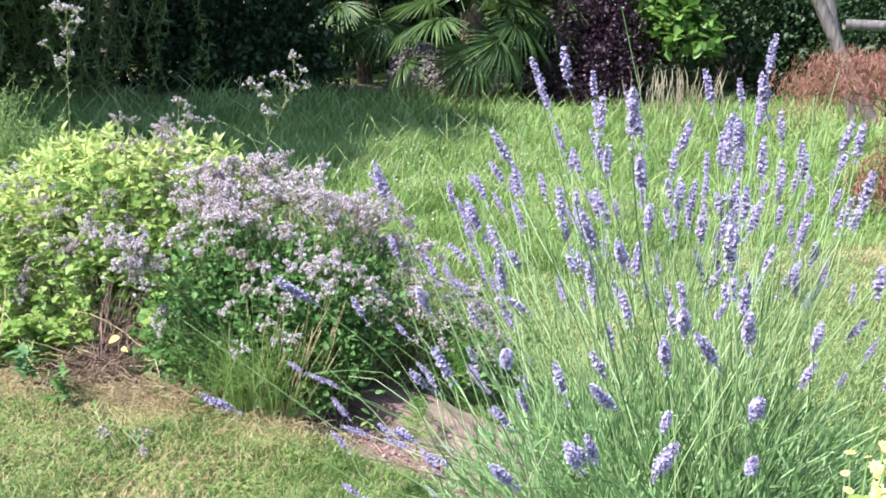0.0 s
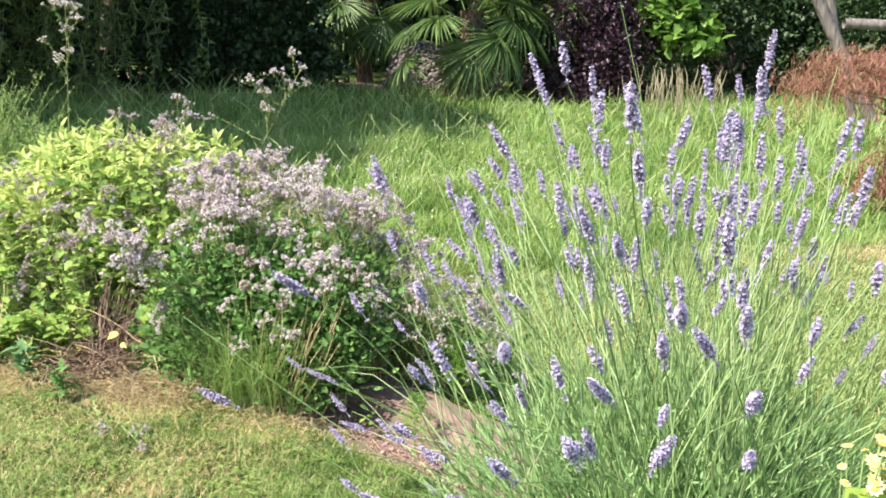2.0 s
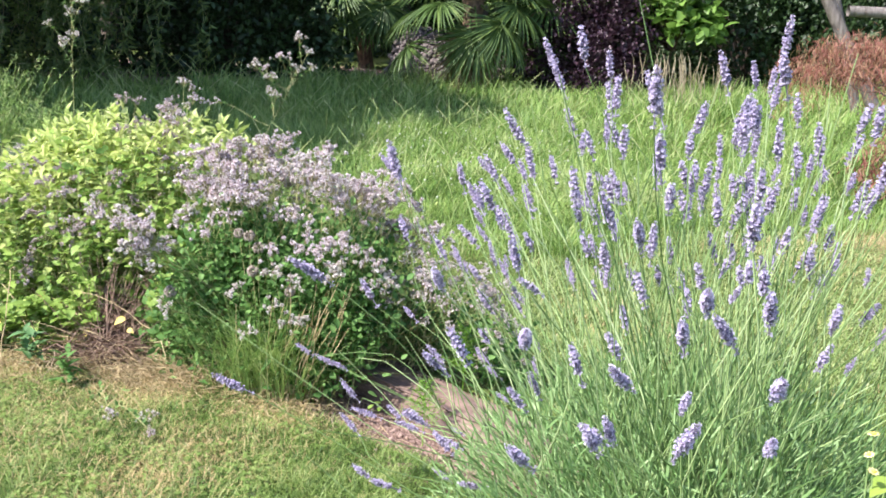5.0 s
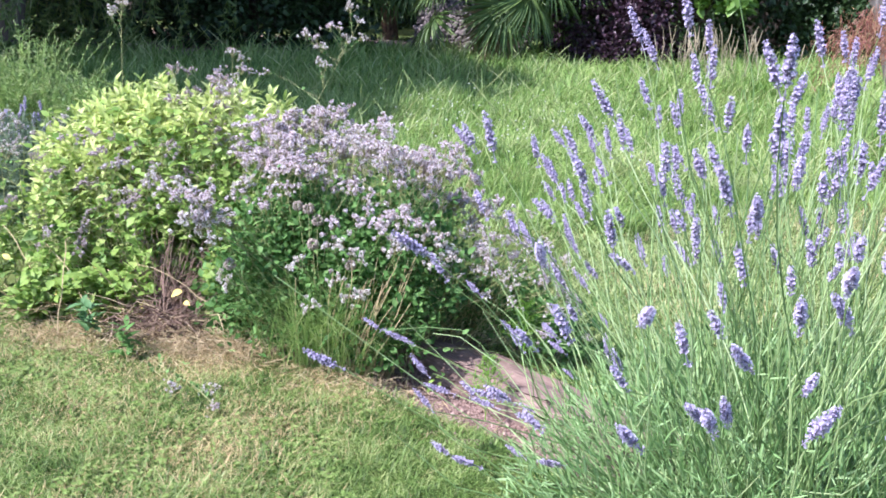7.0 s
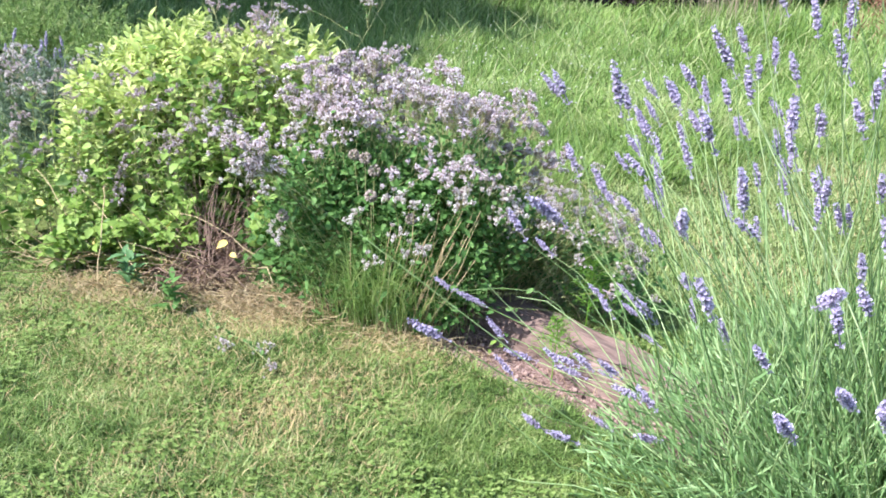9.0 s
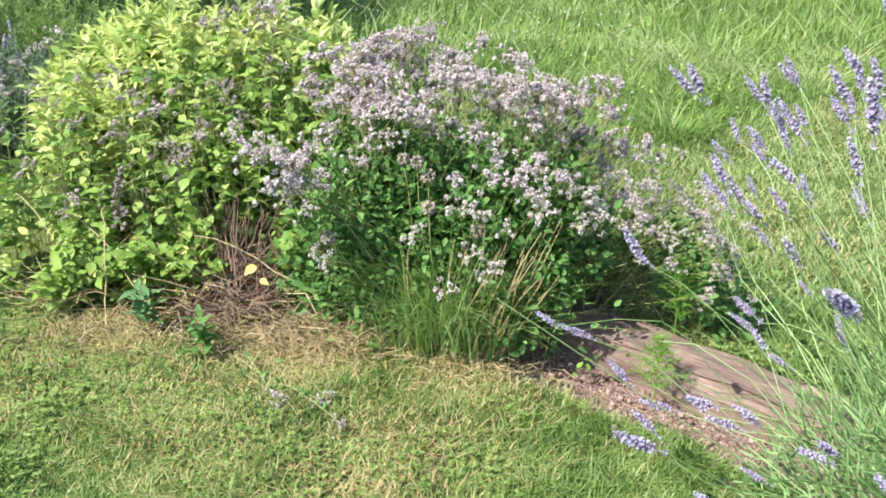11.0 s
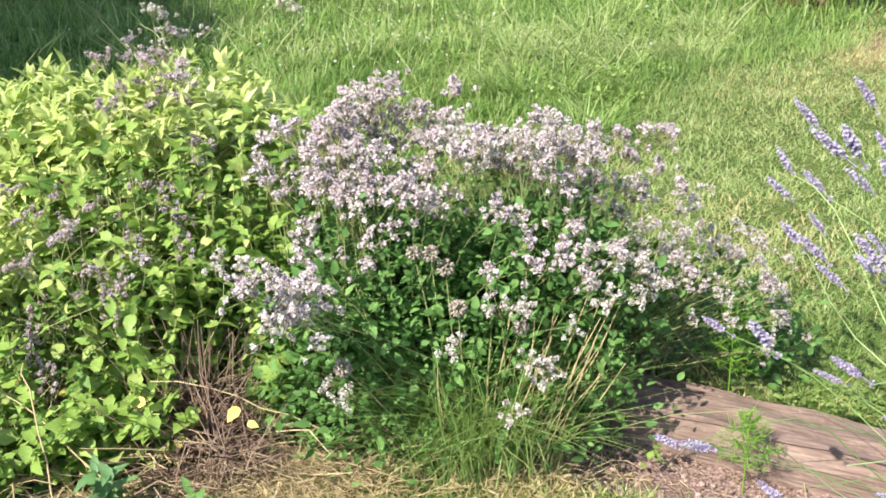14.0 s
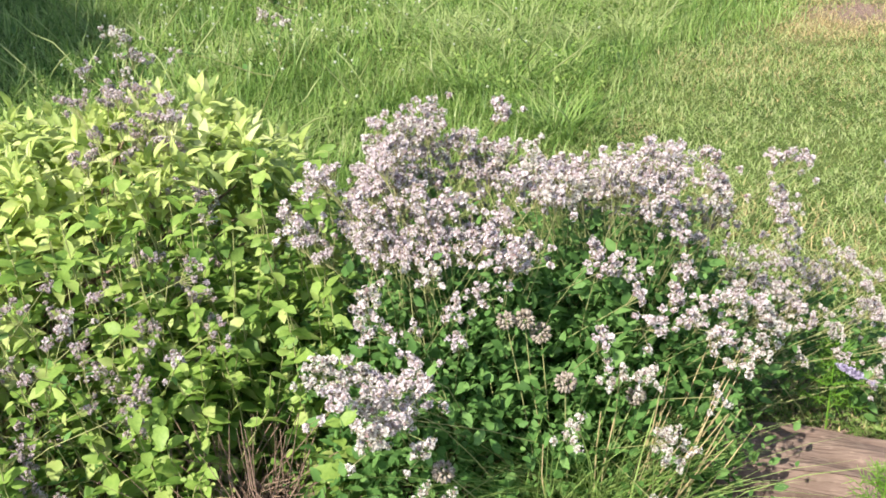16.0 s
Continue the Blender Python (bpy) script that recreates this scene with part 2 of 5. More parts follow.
M_tuft = plant_mat("sedge_blade", even((0.10, 0.19, 0.045), (0.22, 0.36, 0.09), (0.36, 0.48, 0.16), (0.60, 0.60, 0.32)), 0.4, 0.45)
M_straw = plant_mat("straw", even((0.28, 0.20, 0.10), (0.46, 0.36, 0.19), (0.62, 0.52, 0.32)), 0.1, 0.75)
M_seed = plant_mat("dry_seed_head", even((0.20, 0.16, 0.13), (0.32, 0.27, 0.22), (0.46, 0.41, 0.35)), 0.15, 0.8)
M_fern = plant_mat("feathery_leaf", even((0.12, 0.29, 0.03), (0.21, 0.43, 0.05), (0.30, 0.52, 0.08)), 0.4, 0.5)
M_blue = plant_mat("bluegreen_leaf", even((0.06, 0.14, 0.05), (0.11, 0.23, 0.085), (0.19, 0.32, 0.13)), 0.3, 0.5)
M_yellow = plant_mat("yellow_flower", even((0.62, 0.42, 0.05), (0.76, 0.62, 0.14), (0.82, 0.76, 0.42)), 0.3, 0.6)
M_ray = plant_mat("white_ray", even((0.70, 0.56, 0.14), (0.78, 0.68, 0.28), (0.83, 0.78, 0.50)), 0.3, 0.6)
M_lime = plant_mat("lime_leaf", even((0.18, 0.30, 0.04), (0.32, 0.46, 0.08), (0.44, 0.55, 0.14)), 0.45, 0.5)
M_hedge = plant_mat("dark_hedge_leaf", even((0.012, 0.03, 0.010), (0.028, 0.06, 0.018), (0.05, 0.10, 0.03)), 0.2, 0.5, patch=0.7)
M_tree = plant_mat("tree_leaf", even((0.03, 0.06, 0.015), (0.06, 0.12, 0.03), (0.11, 0.19, 0.05)), 0.35, 0.5, patch=0.7)
M_willow = plant_mat("willow_leaf", even((0.06, 0.10, 0.028), (0.12, 0.185, 0.045), (0.22, 0.29, 0.085)), 0.35, 0.5, patch=0.8)
M_purple = plant_mat("purple_leaf", even((0.020, 0.010, 0.018), (0.045, 0.022, 0.035), (0.10, 0.06, 0.08)), 0.25, 0.4, patch=0.9)
M_bright = plant_mat("bright_shrub_leaf", even((0.08, 0.17, 0.03), (0.17, 0.31, 0.06), (0.29, 0.45, 0.11)), 0.4, 0.45, patch=1.0)
M_acer = plant_mat("red_maple_leaf", even((0.17, 0.06, 0.045), (0.29, 0.11, 0.08), (0.40, 0.22, 0.15), (0.28, 0.31, 0.10)), 0.4, 0.5, patch=1.2)
M_palm = plant_mat("palm_leaflet", even((0.04, 0.085, 0.02), (0.09, 0.16, 0.04), (0.20, 0.28, 0.07)), 0.3, 0.5, patch=1.0)
M_palmdead = plant_mat("dead_palm_leaflet", even((0.14, 0.10, 0.06), (0.26, 0.20, 0.12), (0.38, 0.32, 0.2)), 0.15, 0.7)
M_grey = plant_mat("grey_green_leaf", even((0.09, 0.14, 0.08), (0.15, 0.22, 0.13), (0.25, 0.31, 0.19)), 0.25, 0.6)


def bark_mat(name, dark, light, scale=9.0, stretch=(1, 1, 0.15)):
    m, nt, p = mat(name)
    tc = nt.nodes.new("ShaderNodeTexCoord").outputs["Object"]
    mp = nt.nodes.new("ShaderNodeMapping")
    mp.inputs["Scale"].default_value = stretch
    nt.links.new(tc, mp.inputs[0])
    n = tex_noise(nt, scale, 8, mp.outputs[0])
    b = tex_noise(nt, 2.0, 3, tc)
    f = mathn(nt, "ADD", mathn(nt, "MULTIPLY", n, 0.7), mathn(nt, "MULTIPLY", b, 0.3))
    nt.links.new(ramp(nt, f, [(0.36, dark), (0.62, light)]), p.inputs["Base Color"])
    p.inputs["Roughness"].default_value = 0.85
    bump(nt, p, n, 0.7, 0.02)
    return m


M_bark = bark_mat("tree_bark", (0.03, 0.022, 0.016), (0.09, 0.07, 0.05))
M_log = bark_mat("weathered_timber", (0.05, 0.042, 0.036), (0.19, 0.17, 0.15), 26)
M_fibre = bark_mat("palm_trunk_fibre", (0.05, 0.03, 0.02), (0.2, 0.13, 0.08), 22, (1, 1, 0.6))


def sleeper_mat():
    m, nt, p = mat("old_sleeper_wood")
    tc = nt.nodes.new("ShaderNodeTexCoord").outputs["Object"]
    mp = nt.nodes.new("ShaderNodeMapping")
    mp.inputs["Scale"].default_value = (0.09, 1, 1)
    nt.links.new(tc, mp.inputs[0])
    grain = tex_noise(nt, 150, 8, mp.outputs[0])
    wide = tex_noise(nt, 26, 4, mp.outputs[0])
    blot = tex_noise(nt, 7, 6, tc)
    fine = tex_noise(nt, 60, 6, tc)
    f = mathn(nt, "ADD", mathn(nt, "MULTIPLY", grain, 0.5), mathn(nt, "MULTIPLY", wide, 0.5))
    c = ramp(nt, f, [(0.30, (0.075, 0.046, 0.036)), (0.42, (0.145, 0.097, 0.077)), (0.53, (0.20, 0.14, 0.112)), (0.66, (0.30, 0.225, 0.18))])
    dirt = ramp(nt, blot, [(0.48, (0, 0, 0)), (0.62, (1, 1, 1))])
    c = mixc(nt, mathn(nt, "MULTIPLY", dirt, 0.6), c, (0.12, 0.082, 0.062))
    dust = ramp(nt, fine, [(0.55, (0, 0, 0)), (0.72, (1, 1, 1))])
    nt.links.new(mixc(nt, mathn(nt, "MULTIPLY", dust, 0.45), c, (0.30, 0.22, 0.17)), p.inputs["Base Color"])
    p.inputs["Roughness"].default_value = 0.85
    bump(nt, p, f, 1.0, 0.012)
    return m


M_sleeper = sleeper_mat()


def near_spot(nt, xy, r, edge):
    """1 inside a round spot with a ragged rim, 0 outside."""
    g = nt.nodes.new("ShaderNodeNewGeometry").outputs["Position"]
    d = nt.nodes.new("ShaderNodeVectorMath")
    d.operation = "DISTANCE"
    s = nt.nodes.new("ShaderNodeVectorMath")
    s.operation = "MULTIPLY"
    s.inputs[1].default_value = (1, 1, 0)
    nt.links.new(g, s.inputs[0])
    nt.links.new(s.outputs[0], d.inputs[0])
    d.inputs[1].default_value = (*xy, 0)
    n = tex_noise(nt, 7, 4, g)
    q = mathn(nt, "ADD", d.outputs["Value"], mathn(nt, "MULTIPLY", mathn(nt, "SUBTRACT", n, 0.5), edge * 3))
    mr = nt.nodes.new("ShaderNodeMapRange")
    mr.inputs[1].default_value, mr.inputs[2].default_value = r + edge, r - edge
    nt.links.new(q, mr.inputs[0])
    return mr.outputs[0]


def ground_mat():
    m, nt, p = mat("turf_and_soil")
    g = nt.nodes.new("ShaderNodeNewGeometry").outputs["Position"]
    a, b = tex_noise(nt, 1.1, 5, g), tex_noise(nt, 130, 8, g)
    f = mathn(nt, "ADD", mathn(nt, "MULTIPLY", a, 0.45), mathn(nt, "MULTIPLY", b, 0.55))
    c = ramp(nt, f, [(0.34, (0.045, 0.07, 0.018)), (0.5, (0.09, 0.13, 0.03)), (0.64, (0.18, 0.20, 0.06))])
    dry = ramp(nt, b, [(0.35, (0.16, 0.115, 0.06)), (0.6, (0.40, 0.31, 0.16))])
    for xy, r, e in (((-0.78, 2.40), 0.20, 0.09), ((-1.27, 2.40), 0.17, 0.08), ((-0.45, 1.95), 0.11, 0.1), ((2.5, 5.45), 0.32, 0.25), ((-0.3, 2.3), 0.16, 0.08)):
        c = mixc(nt, mathn(nt, "MULTIPLY", near_spot(nt, xy, r, e), 0.85), c, dry)
    soil = ramp(nt, b, [(0.32, (0.12, 0.076, 0.062)), (0.52, (0.27, 0.182, 0.15)), (0.66, (0.42, 0.31, 0.26))])
    for xy, r, e in (((-0.14, 2.48), 0.16, 0.03), ((0.02, 2.37), 0.19, 0.03), ((0.18, 2.19), 0.18, 0.03), ((0.36, 2.06), 0.18, 0.03), ((0.6, 1.92), 0.2, 0.05),
                     ((-0.4, 2.75), 0.35, 0.08), ((-1.15, 3.05), 0.45, 0.08), ((0.2, 2.65), 0.22, 0.06), ((-1.0, 2.6), 0.13, 0.05), ((2.85, 5.65), 0.28, 0.12), ((-5.6, 13.3), 1.9, 0.3), ((-3.2, 14.6), 0.9, 0.2)):
        c = mixc(nt, near_spot(nt, xy, r, e), c, soil)
    nt.links.new(c, p.inputs["Base Color"])
    p.inputs["Roughness"].default_value = 0.95
    p.inputs["Specular IOR Level"].default_value = 0.2
    bump(nt, p, b, 0.9, 0.02)
    return m


M_ground = ground_mat()


# ---- ground ----
def gz(x, y):
    """Height of the ground: a lawn that climbs a little away, more so to the far right, and lies lower near the eye."""
    x, y = np.asarray(x, float), np.asarray(y, float)
    z = 0.018 * np.clip(y - 3, 0, 40) - 0.02 * smooth(2.4, 1.2, y)
    z = z + 0.04 * np.clip(x - 0.5, 0, 8) * smooth(7, 13, y)
    z = z + 0.012 * wave(x, y, 2.1) + 0.03 * wave(x, y, 0.5, 2) * smooth(3, 8, y)
    z = z + 0.05 * np.exp(-((x + 0.45) ** 2 / 0.5 + (y - 2.95) ** 2 / 0.16))
    z = z + 0.03 * np.exp(-((x + 1.2) ** 2 / 0.35 + (y - 3.0) ** 2 / 0.25))
    u = (x + 0.11) * 0.81 - (y - 2.57) * 0.585         # along the sleeper
    w = (x + 0.11) * 0.585 + (y - 2.57) * 0.81         # across it
    z = z - 0.045 * smooth(-0.27, -0.15, w) * smooth(0.14, 0.04, w) * smooth(-0.25, -0.05, u) * smooth(1.5, 1.2, u)
    return z


def on_ground(x, y, up=0.0):
    return np.stack([x, y, gz(x, y) + up], 1)


def build_ground():
    def axis(a, b, step, far):
        near = np.arange(a, b + step, step)
        out = np.cumsum(step * 1.22 ** np.arange(1, 40))
        out = out[out < far]
        return np.concatenate([(a - out)[::-1], near, b + out])
    xs, ys = axis(-3.5, 4.0, 0.06, 900), axis(-1.0, 9.0, 0.06, 900)
    X, Y = np.meshgrid(xs, ys)
    Z = gz(X, np.minimum(Y, 60))
    fine = smooth(12, 4, np.hypot(X, Y - 2))
    Z = Z + fine * R.normal(0, 0.004, X.shape)
    v = np.stack([X, Y, Z], -1).reshape(-1, 3)
    i = np.arange(X.size).reshape(X.shape)
    f = np.stack([i[:-1, :-1], i[:-1, 1:], i[1:, 1:], i[1:, :-1]], -1).reshape(-1, 4)
    ob = part("ground", (v, f), M_ground)
    tagged(ob, "lawn turf with dry straw patches and bare reddish soil", "ground", kind="structure")


build_ground()


# ---- grass ----
def in_bed(x, y):
    """Inside the planted bed, where no lawn grows."""
    a = ((x + 0.42) / 0.55) ** 2 + ((y - 2.78) / 0.36) ** 2 < 1
    b = ((x + 1.25) / 0.62) ** 2 + ((y - 3.05) / 0.5) ** 2 < 1
    u = (x + 0.11) * 0.81 - (y - 2.57) * 0.585         # along the sleeper
    w = (x + 0.11) * 0.585 + (y - 2.57) * 0.81         # across it
    c = (u > -0.2) & (u < 1.3) & (w > -0.23 - 0.03 * np.sin(9 * u) - 0.02 * np.sin(23 * u) + 0.06 * smooth(0.3, 1.0, u)) & (w < 0.2)
    return a | b | c


def dryness(x, y):
    d = np.zeros_like(x)
    for cx, cy, r, k in ((-0.78, 2.40, 0.22, 0.95), (-1.27, 2.40, 0.19, 0.85), (-0.45, 1.98, 0.2, 0.5), (-0.3, 2.28, 0.17, 0.6), (2.6, 5.5, 0.5, 0.9),
                         (-0.9, 1.95, 0.25, 0.35), (1.9, 5.0, 0.6, 0.25), (-1.5, 2.1, 0.25, 0.4), (-0.52, 1.78, 0.2, 0.6), (-1.05, 2.15, 0.2, 0.4)):
        d = np.maximum(d, k * np.exp(-((x - cx) ** 2 + (y - cy) ** 2) / r ** 2))
    return np.maximum(d, 0.20 * smooth(0.25, 0.9, wave(x, y, 2.9, 1.1) + 0.4 * wave(x, y, 8.1, 0.3)))


def longness(x, y):
    """1 where the grass stands long, 0 where it is mown."""
    e = smooth(-0.25, 0.35, (y - 4.15) - 0.78 * np.clip(x - 0.1, -0.6, 9) + 0.25 * wave(x, y, 1.7))
    return e * smooth(3.35, 3.9, y + 0.5 * smooth(-1.5, -2.4, x))


def mown_grass():
    pieces, dry_pieces, pale_pieces = [], [], []
    for (x0, x1, y0, y1, n, h) in ((-2.0, 1.3, 1.4, 2.7, 185000, 0.032), (-4.0, -1.4, 1.6, 4.5, 30000, 0.04), (0.2, 3.8, 2.3, 6.4, 170000, 0.036), (1.0, 7.0, 6.2, 10, 44000, 0.05), (-3.2, 3.6, -2.0, 1.5, 40000, 0.03)):
        x, y = R.uniform(x0, x1, n) + R.normal(0, 0.16 + 4 * (h - 0.03), n), R.uniform(y0, y1, n) + R.normal(0, 0.10 + 4 * (h - 0.03), n)
        d = dryness(x, y)
        keep = ~in_bed(x, y) & (R.random(n) > longness(x, y)) & (R.random(n) > 0.5 * d) & (R.random(n) > 0.9 * np.exp(-((x - 2.85) ** 2 + (y - 5.65) ** 2) / 0.09))
        x, y, d = x[keep], y[keep], d[keep]
        k = len(x)
        lump = 0.62 + 0.95 * (0.5 + 0.5 * wave(x, y, 9.0)) * (0.5 + 0.5 * wave(x, y, 3.1, 1.0))
        hh = h * lump * R.uniform(0.5, 1.5, k)
        args = (on_ground(x, y, -0.004), hh, R.uniform(0.0017, 0.0036, k) * (1 + 85 * (h - 0.03)), R.uniform(0, 2 * np.pi, k), R.uniform(0.1, 0.9, k), R.uniform(0.1, 1.3, k))
        isdry = R.random(k) < 0.008 + 0.018 * (wave(x, y, 3.3, 2.2) > 0.2) + 0.85 * d
        ispale = ~isdry & (R.random(k) < 0.55 * smooth(2.6, 3.2, y) * smooth(0.0, 0.5, x))
        for s, store in ((~isdry & ~ispale, pieces), (isdry, dry_pieces), (ispale, pale_pieces)):
            store.append(blades(*[a[s] for a in args]))
    tagged(part("mown_grass", merge(*pieces), M_mown), "short mown yellow-green lawn grass round the bed", "grass", kind="stuff")
    tagged(part("pale_grass", merge(*pale_pieces), M_pale), "pale yellow-green mown grass beyond the bed", "grass", kind="stuff")
    tagged(part("dry_grass", merge(*dry_pieces), M_dry), "straw-coloured dry grass blades in the lawn", "grass", kind="stuff")


def clover():
    n = 13000
    x, y = R.uniform(-2.0, 1.2, n), R.uniform(1.3, 2.7, n)
    keep = ~in_bed(x, y) & (R.random(n) > dryness(x, y) * 1.2) & (wave(x, y, 3.1, 0.7) + 0.6 * wave(x, y, 8.3, 0.2) > 0.15)
    x, y = x[keep], y[keep]
    n = len(x)
    az = R.uniform(0, 2 * np.pi, n)
    up = np.stack([0 * x, 0 * x, R.uniform(0.012, 0.034, n)], 1)
    geo = []
    for j in range(3):
        a = az + j * 2.09
        d = np.stack([np.cos(a), np.sin(a), R.uniform(0.0, 0.5, n)], 1)
        m = turn_frames(d, np.tile([0, 0, 1.0], (n, 1))) * R.uniform(0.005, 0.012, n)[:, None, None]
        geo.append(scatter(leaf_shape(1, 0.85, 0.1, 0.1, rows=2), m, on_ground(x, y, 0) + up))
    tagged(part("clover_leaves", merge(*geo), M_cloverleaf), "small clover leaves growing in the mown lawn", "clover", kind="stuff")


def long_grass():
    pieces = []
    for (x0, x1, y0, y1, n, h, w) in ((-3.2, 3.5, 3.3, 6.0, 66000, 0.14, 0.0055), (-7, 6, 6.0, 10.0, 56000, 0.24, 0.009), (-12, 10, 10.0, 15.5, 42000, 0.32, 0.014)):
        x, y = R.uniform(x0, x1, n), R.uniform(y0, y1, n)
        keep = (R.random(n) < longness(x, y)) & ~in_bed(x, y) & (y < 12.0 + 0.9 * (x + 4.7))
        x, y = x[keep], y[keep]
        k = len(x)
        lump = 0.52 + 0.35 * wave(x, y, 2.2, 0.4) * wave(x, y, 0.9, 1.4) + 0.22 * wave(x, y, 5.3, 1.9) + 0.2 * R.random(k)
        hh = h * np.clip(lump, 0.3, 1.2) * R.uniform(0.5, 1.45, k)
        az = R.normal(0.3, 1.6, k) + 1.6 * wave(x, y, 1.9)
        pieces.append(blades(on_ground(x, y, -0.005), hh, R.uniform(0.7, 1.5, k) * w, az, R.uniform(0.0, 0.7, k), R.uniform(0, 1.4, k) ** 1.3, 3))
    tagged(part("long_grass", merge(*pieces), M_long), "long unmown meadow grass, green and bending", "grass", kind="stuff")
    # seeding stalks
    n = 900
    x, y = R.uniform(-5, 4, n), R.uniform(4.2, 12, n)
    keep = R.random(n) < longness(x, y)
    x, y = x[keep], y[keep]
    n = len(x)
    a = on_ground(x, y)
    h = R.uniform(0.25, 0.5, n)
    az = R.uniform(0, 2 * np.pi, n)
    b = a + np.stack([np.cos(az) * h * 0.6, np.sin(az) * h * 0.6, h * 0.85], 1)
    p = bows(a, b, 7, 0.9, 0.012)
    r = np.tile(np.array([0.0010, 0.0009, 0.0009, 0.0008, 0.0026, 0.0030, 0.0009]), (n, 1)) * (1 + y[:, None] * 0.06)
    tagged(part("seeding_stalks", tubes(p, r, 3), M_pale), "thin pale seeding stalks above the long grass", "grass", kind="stuff")
    n = 230
    x, y = R.normal(-0.1, 0.75, n), R.normal(6.9, 1.0, n)
    keep = (longness(x, y) > 0.5)
    x, y = x[keep], y[keep]
    n = len(x)
    s = R.uniform(0.005, 0.0105, n)
    geo = scatter(bud_shape(0.9, 1.6), np.eye(3)[None] * s[:, None, None], on_ground(x, y, 0) + np.stack([0 * x, 0 * x, R.uniform(0.10, 0.22, n)], 1))
    tagged(part("clover_heads", geo, M_clover), "white clover flower heads in the long grass", "clover", kind="stuff")


def meadow_clumps():
    g, p = [], []
    cx, cy = np.concatenate([R.uniform(-1.5, 2.2, 46), R.uniform(0.4, 1.9, 22)]), np.concatenate([R.uniform(4.3, 8.0, 46), R.uniform(5.2, 6.9, 22)])
    for j, (x0, y0, n, h) in enumerate(zip(cx, cy, R.integers(40, 110, 68), R.uniform(0.12, 0.24, 68))):
        if longness(np.array([x0]), np.array([y0]))[0] < 0.5:
            continue
        x, y = R.normal(x0, 0.06, n), R.normal(y0, 0.06, n)
        az = np.arctan2(y - y0, x - x0) + R.normal(0, 0.6, n)
        (g if R.random() < 0.5 and j < 46 else p).append(blades(on_ground(x, y), h * R.uniform(0.7, 1.4, n), R.uniform(0.004, 0.008, n), az, R.uniform(0.05, 0.5, n), R.uniform(0.5, 1.5, n), 5))
    tagged(part("arching_grass", merge(*g), M_long), "clumps of arching green grass in the meadow", "grass", kind="stuff")
    tagged(part("pale_arching_grass", merge(*p), M_pale), "clumps of pale arching grass in the meadow", "grass", kind="stuff")
    n = 16000
    x, y = R.uniform(-2.2, 2.0, n), R.uniform(3.5, 7.2, n)
    keep = (wave(x, y, 2.6, 0.9) + 0.5 * wave(x, y, 6.1) > 0.15) & ~in_bed(x, y) & (longness(x, y) > 0.4)
    x, y = x[keep], y[keep]
    n = len(x)
    d = unit(sphere_dirs(n) * np.array([1, 1, 0.4]) + np.array([0, 0, 0.25]))
    m = turn_frames(d, np.tile([0, 0, 1.0], (n, 1))) * R.uniform(0.012, 0.030, n)[:, None, None]
    q = on_ground(x, y) + np.stack([0 * x, 0 * x, R.uniform(0.02, 0.13, n)], 1)
    tagged(part("meadow_weeds", scatter(leaf_shape(1, 0.7, 0.1, 0.2, rows=2), m, q), M_balm), "small broad-leaved weeds among the long grass", "weeds", kind="stuff")


mown_grass()
clover()
long_grass()
meadow_clumps()


# ---- railway sleeper edging ----
def sleeper():
    L, W, H = 1.6, 0.172, 0.105
    nx, nw = 60, 10
    bm = bmesh.new()
    prof = []
    for i in range(nw + 1):                       # over the top from front foot to back foot, corners worn round
        s = i / nw
        prof.append((-W / 2 + W * s, H))
    ring = [(-W / 2, -0.05), (-W / 2, H * 0.45), (-W / 2 + 0.004, H - 0.028), (-W / 2 + 0.022, H - 0.006)] + prof[1:-1] + [(W / 2 - 0.014, H - 0.005), (W / 2 - 0.002, H - 0.02), (W / 2, H * 0.45), (W / 2, -0.05)]
    rows = []
    for i in range(nx + 1):
        s = i / nx
        x = L * s
        end = math.exp(-(s * 14) ** 2) + math.exp(-((1 - s) * 14) ** 2)
        row = []
        for j, (w, h) in enumerate(ring):
            k = 0.010 * math.sin(3.1 * s + w * 9) + 0.004 * math.sin(40 * s + 60 * w) + 0.003 * math.sin(90 * w + 3 * s)
            h2 = h + (k if h > 0.05 else 0) - end * 0.02 * (h > 0.05)
            w2 = w * (1 - 0.05 * end) + 0.006 * math.sin(7 * s + 1)
            row.append(bm.verts.new((x + 0.012 * math.sin(w * 40) * end, w2, h2)))
        rows.append(row)
    for a, b in zip(rows, rows[1:]):
        for j in range(len(ring) - 1):
            bm.faces.new((a[j], b[j], b[j + 1], a[j + 1]))
    bm.faces.new(rows[0])
    bm.faces.new(rows[-1][::-1])
    bmesh.ops.recalc_face_normals(bm, faces=bm.faces)
    me = bpy.data.meshes.new("railway_sleeper")
    bm.to_mesh(me)
    bm.free()
    me.materials.append(M_sleeper)
    ob = new("railway_sleeper", me)
    ob.matrix_world = pose(-0.182, 2.728, -0.058, 0, 0, -37.5)
    tagged(ob, "old weathered brown railway sleeper edging the bed", "timber")


sleeper()


